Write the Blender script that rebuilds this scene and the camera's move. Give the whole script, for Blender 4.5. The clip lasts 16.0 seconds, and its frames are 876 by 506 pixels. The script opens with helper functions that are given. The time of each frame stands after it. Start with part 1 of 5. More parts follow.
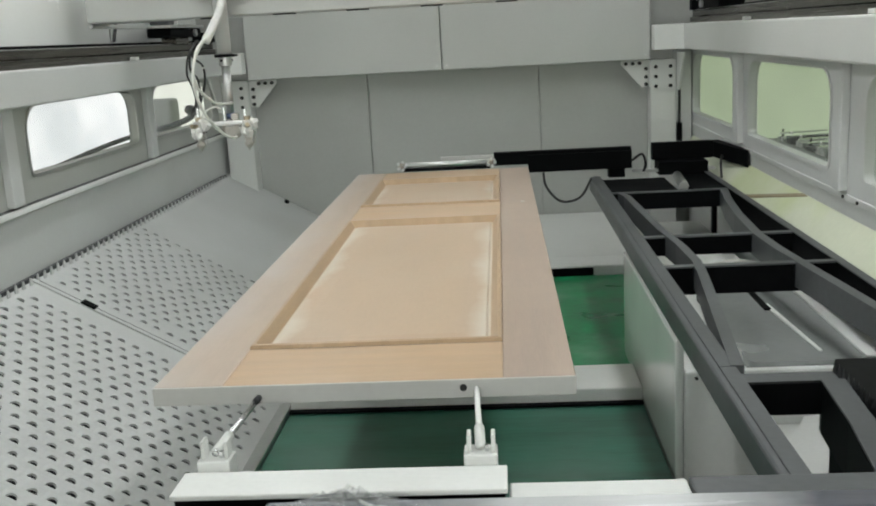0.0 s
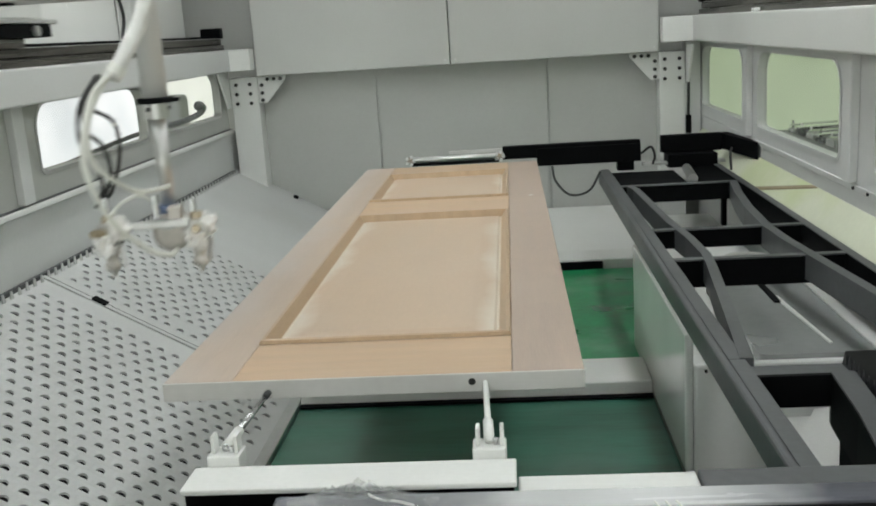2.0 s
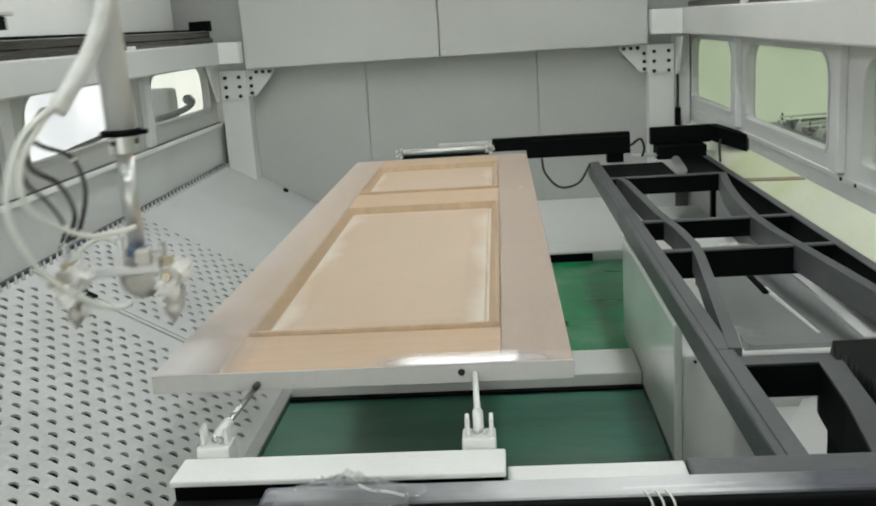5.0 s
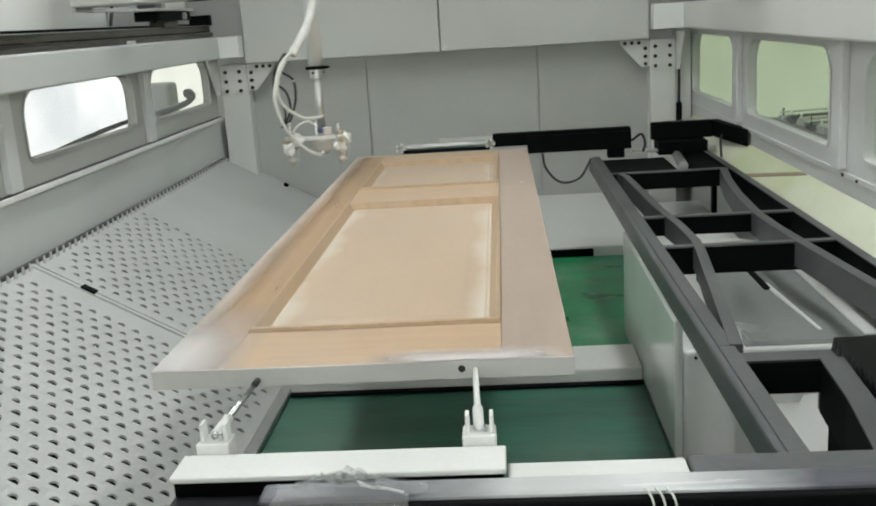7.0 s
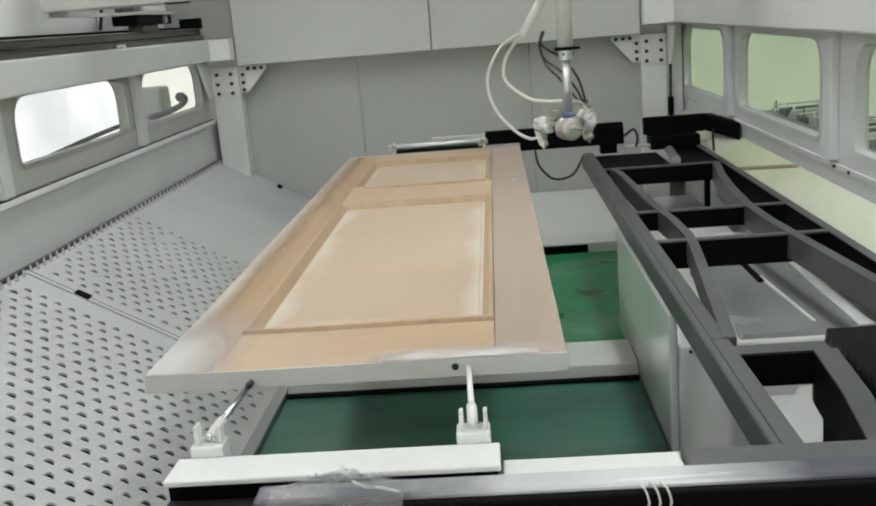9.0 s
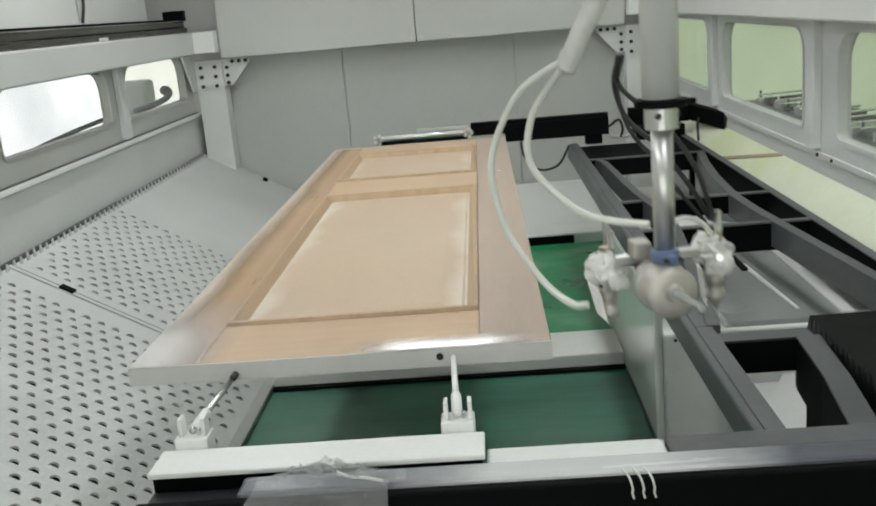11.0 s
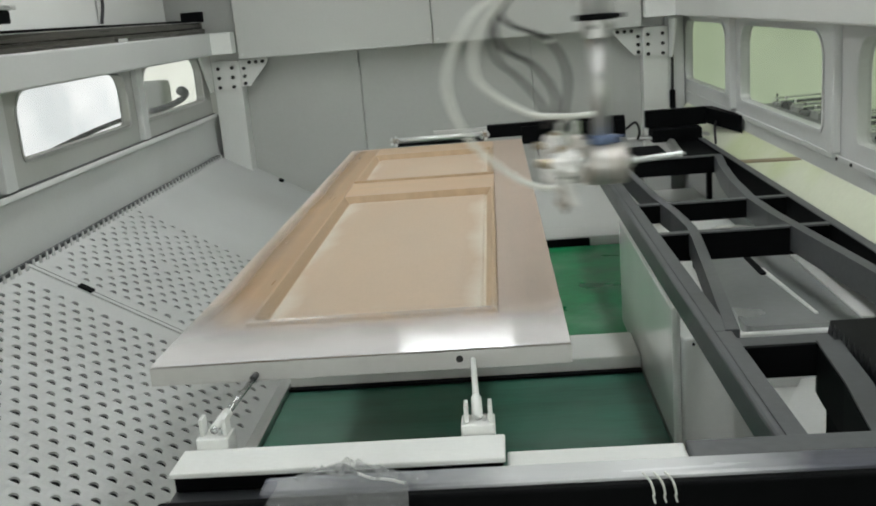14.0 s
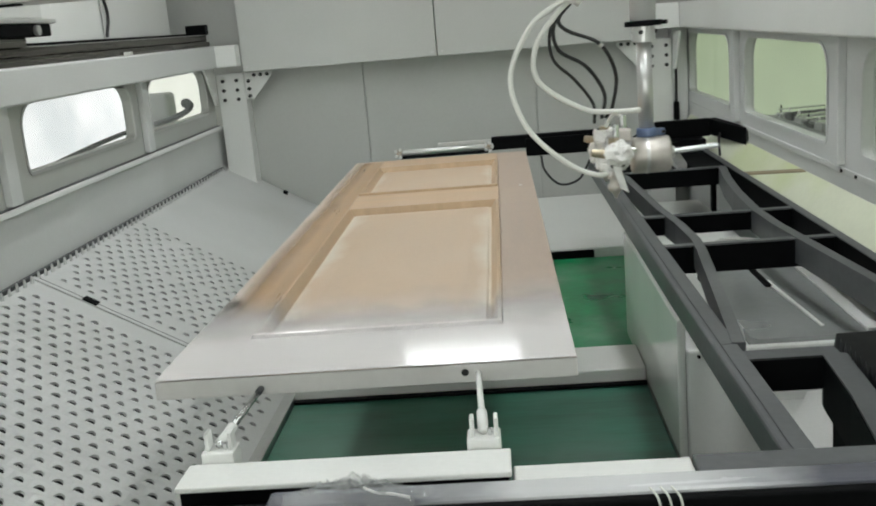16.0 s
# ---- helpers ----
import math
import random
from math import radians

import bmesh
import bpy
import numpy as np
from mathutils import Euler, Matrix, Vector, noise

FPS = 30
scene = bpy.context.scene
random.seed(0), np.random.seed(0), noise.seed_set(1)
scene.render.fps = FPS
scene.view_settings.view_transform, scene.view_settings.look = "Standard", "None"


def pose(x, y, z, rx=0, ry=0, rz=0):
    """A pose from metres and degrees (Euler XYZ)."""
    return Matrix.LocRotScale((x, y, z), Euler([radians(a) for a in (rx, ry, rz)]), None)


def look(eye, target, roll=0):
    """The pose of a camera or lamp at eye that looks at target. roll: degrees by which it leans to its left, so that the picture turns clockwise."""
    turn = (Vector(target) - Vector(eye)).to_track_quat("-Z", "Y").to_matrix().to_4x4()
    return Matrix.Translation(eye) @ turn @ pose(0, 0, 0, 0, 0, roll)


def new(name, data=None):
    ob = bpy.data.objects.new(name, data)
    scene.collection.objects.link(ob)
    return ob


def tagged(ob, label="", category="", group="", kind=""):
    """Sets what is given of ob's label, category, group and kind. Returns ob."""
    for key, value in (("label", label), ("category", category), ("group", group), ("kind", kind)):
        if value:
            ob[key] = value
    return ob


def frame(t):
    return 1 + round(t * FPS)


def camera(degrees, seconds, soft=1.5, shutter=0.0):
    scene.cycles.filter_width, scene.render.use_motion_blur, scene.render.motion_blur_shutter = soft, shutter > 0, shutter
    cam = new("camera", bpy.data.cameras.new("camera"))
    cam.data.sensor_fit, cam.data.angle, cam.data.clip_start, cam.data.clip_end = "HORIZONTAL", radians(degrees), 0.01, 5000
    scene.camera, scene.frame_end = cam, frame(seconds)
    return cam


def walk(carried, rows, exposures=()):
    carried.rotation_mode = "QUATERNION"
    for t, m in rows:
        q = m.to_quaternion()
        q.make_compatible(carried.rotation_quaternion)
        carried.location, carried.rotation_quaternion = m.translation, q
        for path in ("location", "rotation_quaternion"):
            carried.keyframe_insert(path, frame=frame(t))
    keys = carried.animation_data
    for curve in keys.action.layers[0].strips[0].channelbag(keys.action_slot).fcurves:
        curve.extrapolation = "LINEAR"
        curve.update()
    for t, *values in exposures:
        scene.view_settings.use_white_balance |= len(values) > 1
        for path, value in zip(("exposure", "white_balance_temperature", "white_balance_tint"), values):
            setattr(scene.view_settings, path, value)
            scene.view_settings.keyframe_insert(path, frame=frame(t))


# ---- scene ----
cam = camera(48.5, 16.0, soft=1.9, shutter=0.8)
PATH = [
    (0, (0.21, -1.281, 1.419), (0.071, 0.666, 0.982), -3.2),
    (0.5, (0.212, -1.28, 1.421), (0.059, 0.666, 0.987), -4.0),
    (1, (0.214, -1.279, 1.422), (0.064, 0.666, 0.978), -4.1),
    (1.5, (0.212, -1.278, 1.42), (0.059, 0.665, 0.971), -3.9),
    (2, (0.213, -1.282, 1.419), (0.053, 0.661, 0.972), -3.7),
    (2.5, (0.216, -1.285, 1.418), (0.066, 0.658, 0.968), -3.8),
    (3, (0.22, -1.286, 1.418), (0.067, 0.656, 0.964), -3.7),
    (3.5, (0.22, -1.284, 1.416), (0.094, 0.659, 0.959), -3.6),
    (4, (0.216, -1.284, 1.417), (0.085, 0.658, 0.958), -3.7),
    (6.3, (0.214, -1.28, 1.414), (0.067, 0.658, 0.941), -3.7),
    (6.5, (0.213, -1.278, 1.416), (0.069, 0.659, 0.94), -3.7),
    (7, (0.215, -1.279, 1.417), (0.072, 0.659, 0.945), -3.7),
    (7.5, (0.214, -1.279, 1.416), (0.074, 0.661, 0.95), -4.0),
    (8, (0.219, -1.281, 1.418), (0.082, 0.658, 0.947), -4.3),
    (8.5, (0.221, -1.278, 1.417), (0.084, 0.663, 0.954), -4.5),
    (9, (0.222, -1.278, 1.415), (0.086, 0.66, 0.941), -4.7),
    (11.5, (0.228, -1.279, 1.411), (0.118, 0.656, 0.92), -5.0),
    (12, (0.221, -1.283, 1.411), (0.091, 0.652, 0.923), -4.8),
    (12.5, (0.216, -1.283, 1.411), (0.081, 0.652, 0.923), -4.6),
    (13, (0.217, -1.282, 1.411), (0.082, 0.654, 0.925), -4.6),
    (13.5, (0.218, -1.284, 1.413), (0.081, 0.652, 0.927), -4.7),
    (14, (0.217, -1.281, 1.414), (0.079, 0.654, 0.928), -4.8),
    (14.5, (0.216, -1.283, 1.413), (0.071, 0.653, 0.93), -4.8),
    (15, (0.215, -1.284, 1.415), (0.072, 0.653, 0.937), -4.9),
    (15.5, (0.216, -1.282, 1.415), (0.069, 0.656, 0.943), -4.9),
    (16, (0.215, -1.28, 1.417), (0.071, 0.66, 0.954), -4.9),
]
walk(cam, [(t, look(eye, target, roll)) for t, eye, target, roll in PATH],
     [(0.0, -0.09), (2.0, -0.05), (3.6, 0.14), (4.2, 0.04), (7.0, 0.03), (9.0, 0.02), (11.5, 0.06), (12.0, 0.04), (12.5, -0.12), (13.4, -0.10), (14.0, -0.15), (14.6, -0.10), (16.0, -0.04)])

# ---- world and lamps ----
world = bpy.data.worlds.new("workshop")
scene.world = world
world.use_nodes = True
world.node_tree.nodes["Background"].inputs[0].default_value = (0.80, 0.86, 0.78, 1)
world.node_tree.nodes["Background"].inputs[1].default_value = 0.3


def area_lamp(x, y, z, sx, sy, watts, tilt=(0, 0, 0), color=(0.945, 0.99, 0.985)):
    data = bpy.data.lights.new("tube_light", "AREA")
    data.shape, data.size, data.size_y, data.energy, data.color = "RECTANGLE", sx, sy, watts, color
    ob = new("tube_light", data)
    ob.matrix_world = pose(x, y, z, *tilt)
    return ob


for lx, watts in ((-0.66, 14.2), (0.70, 14.0)):
    area_lamp(lx, 0.55, 2.33, 0.16, 3.9, watts)
area_lamp(-0.02, 2.783, 1.945, 0.50, 0.024, 1.0, (-62, 0, 0))


# ---- materials ----
def material(name, color, rough=0.5, metal=0.0, vary=0.12, scale=6.0, fine=60.0, bump=0.05, stretch=(1, 1, 1), coat=0.0, spec=0.5, alpha=1.0, dirt=None, dirt_amount=0.0, per_object=0.0):
    m = bpy.data.materials.new(name)
    m.use_nodes = True
    nt = m.node_tree
    b = nt.nodes["Principled BSDF"]
    b.inputs["Metallic"].default_value = metal
    b.inputs["Coat Weight"].default_value = coat
    b.inputs["Coat Roughness"].default_value = 0.08
    b.inputs["Specular IOR Level"].default_value = spec
    b.inputs["Alpha"].default_value = alpha
    tc = nt.nodes.new("ShaderNodeTexCoord")
    mp = nt.nodes.new("ShaderNodeMapping")
    mp.inputs["Scale"].default_value = stretch
    nt.links.new(tc.outputs["Object"], mp.inputs[0])
    big, small = nt.nodes.new("ShaderNodeTexNoise"), nt.nodes.new("ShaderNodeTexNoise")
    big.inputs["Scale"].default_value, small.inputs["Scale"].default_value = scale, fine
    big.inputs["Detail"].default_value, small.inputs["Detail"].default_value = 5, 3
    for n in (big, small):
        nt.links.new(mp.outputs[0], n.inputs["Vector"])
    add = nt.nodes.new("ShaderNodeMath")
    add.operation = "MULTIPLY_ADD"
    add.inputs[1].default_value = 0.4
    nt.links.new(small.outputs["Fac"], add.inputs[0])
    nt.links.new(big.outputs["Fac"], add.inputs[2])
    ramp = nt.nodes.new("ShaderNodeValToRGB")
    ramp.color_ramp.elements[0].position, ramp.color_ramp.elements[1].position = 0.42, 0.98
    lo, hi = [c * (1 - vary) for c in color], [min(1, c * (1 + vary)) for c in color]
    ramp.color_ramp.elements[0].color, ramp.color_ramp.elements[1].color = (*lo, 1), (*hi, 1)
    nt.links.new(add.outputs[0], ramp.inputs[0])
    out = ramp.outputs[0]
    if dirt:
        blot = nt.nodes.new("ShaderNodeTexNoise")
        blot.inputs["Scale"].default_value, blot.inputs["Detail"].default_value = scale * 0.55, 7
        nt.links.new(tc.outputs["Object"], blot.inputs["Vector"])
        cut = nt.nodes.new("ShaderNodeMapRange")
        cut.inputs[1].default_value, cut.inputs[2].default_value, cut.inputs[4].default_value = 0.5, 0.72, dirt_amount
        nt.links.new(blot.outputs["Fac"], cut.inputs[0])
        mix = nt.nodes.new("ShaderNodeMixRGB")
        nt.links.new(cut.outputs[0], mix.inputs[0])
        nt.links.new(out, mix.inputs[1])
        mix.inputs[2].default_value = (*dirt, 1)
        out = mix.outputs[0]
    if per_object:
        info, hsv = nt.nodes.new("ShaderNodeObjectInfo"), nt.nodes.new("ShaderNodeHueSaturation")
        rng = nt.nodes.new("ShaderNodeMapRange")
        rng.inputs[3].default_value, rng.inputs[4].default_value = 1 - per_object, 1 + per_object
        nt.links.new(info.outputs["Random"], rng.inputs[0])
        nt.links.new(rng.outputs[0], hsv.inputs["Value"])
        nt.links.new(out, hsv.inputs["Color"])
        out = hsv.outputs[0]
    nt.links.new(out, b.inputs["Base Color"])
    rr = nt.nodes.new("ShaderNodeMapRange")
    rr.inputs[3].default_value, rr.inputs[4].default_value = max(0.02, rough - 0.1), min(1, rough + 0.12)
    nt.links.new(big.outputs["Fac"], rr.inputs[0])
    nt.links.new(rr.outputs[0], b.inputs["Roughness"])
    if bump:
        bp = nt.nodes.new("ShaderNodeBump")
        bp.inputs["Strength"].default_value, bp.inputs["Distance"].default_value = bump, 0.004
        nt.links.new(small.outputs["Fac"], bp.inputs["Height"])
        nt.links.new(bp.outputs[0], b.inputs["Normal"])
    return m


def glowing(name, color, strength, scale=1.2, vary=0.15):
    m = bpy.data.materials.new(name)
    m.use_nodes = True
    nt = m.node_tree
    b = nt.nodes["Principled BSDF"]
    tc, n, r = nt.nodes.new("ShaderNodeTexCoord"), nt.nodes.new("ShaderNodeTexNoise"), nt.nodes.new("ShaderNodeValToRGB")
    n.inputs["Scale"].default_value = scale
    nt.links.new(tc.outputs["Object"], n.inputs["Vector"])
    nt.links.new(n.outputs["Fac"], r.inputs[0])
    r.color_ramp.elements[0].position, r.color_ramp.elements[1].position = 0.3, 0.7
    r.color_ramp.elements[0].color = (*[c * (1 - vary) for c in color], 1)
    r.color_ramp.elements[1].color = (*[min(1, c * (1 + vary)) for c in color], 1)
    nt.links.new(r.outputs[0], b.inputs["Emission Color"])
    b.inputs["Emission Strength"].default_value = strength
    b.inputs["Base Color"].default_value = (*[c * 0.5 for c in color], 1)
    b.inputs["Roughness"].default_value = 0.9
    return m


DUST = (0.42, 0.41, 0.38)
MAT_WALL = material("grey_enamel_sheet", (0.475, 0.485, 0.465), 0.45, vary=0.06, scale=1.8, fine=90, bump=0.02, dirt=(0.38, 0.39, 0.355), dirt_amount=0.5)
MAT_WHITE = material("white_enamel_steel", (0.82, 0.83, 0.81), 0.42, vary=0.06, scale=3, fine=120, bump=0.02, dirt=DUST, dirt_amount=0.25)
MAT_BOX = material("light_enamel_cover", (0.54, 0.55, 0.53), 0.42, vary=0.05, scale=1.8, fine=120, bump=0.02, dirt=DUST, dirt_amount=0.2)
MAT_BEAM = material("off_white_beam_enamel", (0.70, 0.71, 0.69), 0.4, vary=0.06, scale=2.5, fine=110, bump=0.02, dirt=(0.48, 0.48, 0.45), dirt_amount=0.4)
MAT_CASE = material("white_enamel_casing", (0.80, 0.81, 0.79), 0.4, vary=0.05, scale=2, fine=110, bump=0.02, dirt=(0.62, 0.62, 0.58), dirt_amount=0.4)
MAT_GLOSS = material("glossy_white_enamel", (0.86, 0.87, 0.85), 0.24, vary=0.04, scale=2, fine=110, bump=0.01, dirt=(0.70, 0.70, 0.66), dirt_amount=0.4, coat=0.5)
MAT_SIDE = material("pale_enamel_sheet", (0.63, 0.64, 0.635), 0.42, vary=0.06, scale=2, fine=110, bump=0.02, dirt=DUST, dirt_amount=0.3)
# tan is darkened to carry the shading on the moulding's slopes
MAT_MOULD = material("shaded_tan_moulding", (0.52, 0.37, 0.235), 0.36, stretch=(6, 0.5, 1), vary=0.12, scale=7, fine=70, bump=0.08)
MAT_DECK = material("pale_zinc_plate", (0.575, 0.585, 0.58), 0.5, metal=0.0, vary=0.07, scale=2.5, fine=140, bump=0.03, dirt=(0.47, 0.47, 0.45), dirt_amount=0.4)
# near-black, so that the deck's slots read as shaded
MAT_DARKVOID = material("slot_shade_backing", (0.03, 0.03, 0.03), 0.8)
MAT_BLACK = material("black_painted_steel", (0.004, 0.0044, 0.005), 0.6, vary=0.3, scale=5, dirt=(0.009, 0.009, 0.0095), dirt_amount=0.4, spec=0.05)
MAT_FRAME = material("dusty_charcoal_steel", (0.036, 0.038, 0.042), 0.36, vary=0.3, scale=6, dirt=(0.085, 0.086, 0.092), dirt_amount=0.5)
# lighter copy of the frame steel for faces that catch top light
MAT_TOP = material("lit_grey_steel", (0.088, 0.093, 0.098), 0.4, vary=0.25, scale=6, fine=70, bump=0.06, dirt=(0.045, 0.048, 0.052), dirt_amount=0.6)
MAT_FILMED = material("film_wrapped_steel", (0.085, 0.088, 0.11), 0.24, vary=0.3, scale=9, fine=50, bump=0.15, stretch=(0.4, 3, 1), dirt=(0.27, 0.27, 0.30), dirt_amount=0.5)
MAT_RAIL = material("oiled_rail_steel", (0.085, 0.078, 0.066), 0.26, metal=0.75, vary=0.45, scale=9, fine=80, stretch=(6, 0.12, 6), bump=0.15)
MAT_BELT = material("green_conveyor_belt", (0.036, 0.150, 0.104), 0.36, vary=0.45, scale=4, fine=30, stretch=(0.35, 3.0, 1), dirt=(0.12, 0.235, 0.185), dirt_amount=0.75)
# brighter green copy for the far belt, which lies in direct light
MAT_BELT_FAR = material("lit_green_conveyor_belt", (0.010, 0.29, 0.105), 0.30, vary=0.4, scale=5, fine=30, stretch=(1.0, 1.6, 1), dirt=(0.30, 0.50, 0.38), dirt_amount=0.85)
MAT_CHROME = material("polished_chrome", (0.72, 0.73, 0.74), 0.16, metal=1.0, vary=0.08)
MAT_SHINE = material("satin_nickel", (0.78, 0.78, 0.77), 0.30, metal=0.75, vary=0.08)
MAT_ALU = material("brushed_aluminium", (0.62, 0.62, 0.61), 0.3, metal=0.9, vary=0.1, stretch=(1, 1, 0.2))
MAT_TUBE = material("white_mast_enamel", (0.72, 0.73, 0.72), 0.3, vary=0.04, scale=4, dirt=DUST, dirt_amount=0.15)
MAT_SLEEVE = material("white_wrap_film", (0.75, 0.75, 0.73), 0.4, vary=0.1, scale=25, bump=0.5, dirt=(0.45, 0.44, 0.42), dirt_amount=0.5)
MAT_MASK = material("white_masking_film", (0.86, 0.85, 0.83), 0.25, vary=0.08, scale=30, bump=0.4)
MAT_HOSE = material("milky_air_hose", (0.74, 0.75, 0.70), 0.3, vary=0.05)
MAT_BLACKHOSE = material("black_rubber_hose", (0.02, 0.02, 0.02), 0.45)
MAT_FOLDS = material("worn_bellows_rubber", (0.016, 0.017, 0.018), 0.38, vary=0.3, scale=12, dirt=(0.05, 0.05, 0.05), dirt_amount=0.4)
MAT_BLUE = material("blue_plastic_fitting", (0.13, 0.18, 0.31), 0.4)
MAT_BOLT = material("black_bolt", (0.012, 0.012, 0.012), 0.5)
MAT_GREYLID = material("satin_grey_lid", (0.46, 0.48, 0.475), 0.24, metal=0.35, vary=0.08, scale=3)
MAT_MOTOR = material("satin_warm_aluminium", (0.56, 0.53, 0.49), 0.42, metal=0.6, vary=0.12, scale=20, fine=120)
MAT_BRASS = material("worn_brass", (0.45, 0.39, 0.29), 0.35, metal=0.9)
WOOD = dict(vary=0.10, scale=7, fine=70, bump=0.08, dirt=(0.58, 0.46, 0.35), dirt_amount=0.35, per_object=0.03)
MAT_WOOD_CROSS = material("sanded_tan_wood_cross_grain", (0.58, 0.41, 0.265), 0.38, stretch=(0.5, 6, 1), **WOOD)
MAT_WOOD_PINK = material("rosy_primed_wood", (0.45, 0.35, 0.285), 0.36, stretch=(6, 0.5, 1), **WOOD)
MAT_WOOD_PALE = material("pale_rosy_primed_wood", (0.52, 0.415, 0.335), 0.36, stretch=(6, 0.5, 1), **WOOD)
MAT_PANEL = material("pale_raised_panel_wood", (0.585, 0.44, 0.315), 0.38, stretch=(2.5, 0.6, 1), **dict(WOOD, vary=0.06, scale=5, dirt=(0.63, 0.52, 0.41)))


def dusted_edges(m, start, full, amount, tint):
    """Pale overspray that has settled along the long edges of the door."""
    nt = m.node_tree
    b = nt.nodes["Principled BSDF"]
    src = b.inputs["Base Color"].links[0].from_socket
    tc, sep, n = nt.nodes.new("ShaderNodeTexCoord"), nt.nodes.new("ShaderNodeSeparateXYZ"), nt.nodes.new("ShaderNodeTexNoise")
    n.inputs["Scale"].default_value, n.inputs["Detail"].default_value = 5, 5
    nt.links.new(tc.outputs["Object"], sep.inputs[0])
    nt.links.new(tc.outputs["Object"], n.inputs["Vector"])
    side, add, rng, mix = nt.nodes.new("ShaderNodeMath"), nt.nodes.new("ShaderNodeMath"), nt.nodes.new("ShaderNodeMapRange"), nt.nodes.new("ShaderNodeMixRGB")
    side.operation = "ABSOLUTE"
    nt.links.new(sep.outputs[0], side.inputs[0])
    add.operation, add.inputs[1].default_value = "MULTIPLY_ADD", 0.12
    nt.links.new(n.outputs["Fac"], add.inputs[0])
    nt.links.new(side.outputs[0], add.inputs[2])
    rng.inputs[1].default_value, rng.inputs[2].default_value, rng.inputs[4].default_value = start + 0.06, full + 0.06, amount
    nt.links.new(add.outputs[0], rng.inputs[0])
    nt.links.new(rng.outputs[0], mix.inputs[0])
    nt.links.new(src, mix.inputs[1])
    mix.inputs[2].default_value = (*tint, 1)
    nt.links.new(mix.outputs[0], b.inputs["Base Color"])


dusted_edges(MAT_WOOD_PALE, 0.235, 0.305, 0.7, (0.57, 0.51, 0.475))
dusted_edges(MAT_PANEL, 0.146, 0.178, 0.75, (0.74, 0.68, 0.58))


def patch_along(m, lo, hi, soft, amount, tint):
    """A whitish stretch of film between two places along x."""
    nt = m.node_tree
    b = nt.nodes["Principled BSDF"]
    src = b.inputs["Base Color"].links[0].from_socket
    tc, sep, n = nt.nodes.new("ShaderNodeTexCoord"), nt.nodes.new("ShaderNodeSeparateXYZ"), nt.nodes.new("ShaderNodeTexNoise")
    n.inputs["Scale"].default_value, n.inputs["Detail"].default_value = 7, 4
    nt.links.new(tc.outputs["Object"], sep.inputs[0])
    nt.links.new(tc.outputs["Object"], n.inputs["Vector"])
    add, off, mid = nt.nodes.new("ShaderNodeMath"), nt.nodes.new("ShaderNodeMath"), nt.nodes.new("ShaderNodeMath")
    add.operation, add.inputs[1].default_value = "MULTIPLY_ADD", 0.15
    nt.links.new(n.outputs["Fac"], add.inputs[0])
    nt.links.new(sep.outputs[0], add.inputs[2])
    off.operation, off.inputs[1].default_value = "SUBTRACT", (lo + hi) / 2 + 0.075
    nt.links.new(add.outputs[0], off.inputs[0])
    mid.operation = "ABSOLUTE"
    nt.links.new(off.outputs[0], mid.inputs[0])
    rng, mix = nt.nodes.new("ShaderNodeMapRange"), nt.nodes.new("ShaderNodeMixRGB")
    rng.inputs[1].default_value, rng.inputs[2].default_value = (hi - lo) / 2 + soft, (hi - lo) / 2 - soft
    rng.inputs[3].default_value, rng.inputs[4].default_value = 0.0, amount
    nt.links.new(mid.outputs[0], rng.inputs[0])
    nt.links.new(rng.outputs[0], mix.inputs[0])
    nt.links.new(src, mix.inputs[1])
    mix.inputs[2].default_value = (*tint, 1)
    nt.links.new(mix.outputs[0], b.inputs["Base Color"])


patch_along(MAT_FILMED, 0.16, 0.47, 0.07, 0.9, (0.68, 0.69, 0.70))
MAT_EDGE = material("primed_door_edge", (0.62, 0.61, 0.59), 0.45, vary=0.08, scale=6, dirt=(0.52, 0.48, 0.44), dirt_amount=0.4)
MAT_CEIL = material("ceiling_sheet", (0.66, 0.66, 0.64), 0.6, vary=0.05, scale=2)
MAT_FLOOR = material("grey_workshop_floor", (0.30, 0.31, 0.29), 0.5, vary=0.15, scale=3)
# base and blotches carry the green light that comes through the windows
MAT_PAN = material("green_lit_tray", (0.68, 0.71, 0.56), 0.35, vary=0.08, scale=3, dirt=(0.50, 0.60, 0.22), dirt_amount=0.85)
MAT_LIP = material("brown_stained_sheet", (0.30, 0.25, 0.15), 0.45, vary=0.2, scale=8)
MAT_OUT_GREEN = glowing("glowing_green_hall", (0.49, 0.60, 0.385), 0.62, 0.7, 0.12)
MAT_OUT_LEFT = glowing("glowing_pale_hall", (0.84, 0.86, 0.78), 1.1, 0.8, 0.1)
# added glow behind the camera, fills in light from the front
MAT_SOUTH_FILL = glowing("south_fill_glow", (0.86, 0.88, 0.84), 1.9, 0.8, 0.1)
MAT_OUT_LIGHT = glowing("lit_hall_window", (0.93, 0.97, 1.0), 1.35, 1.7, 0.35)
MAT_LAMP = glowing("lamp_diffuser", (0.98, 1.0, 0.97), 2.6, 1, 0.02)


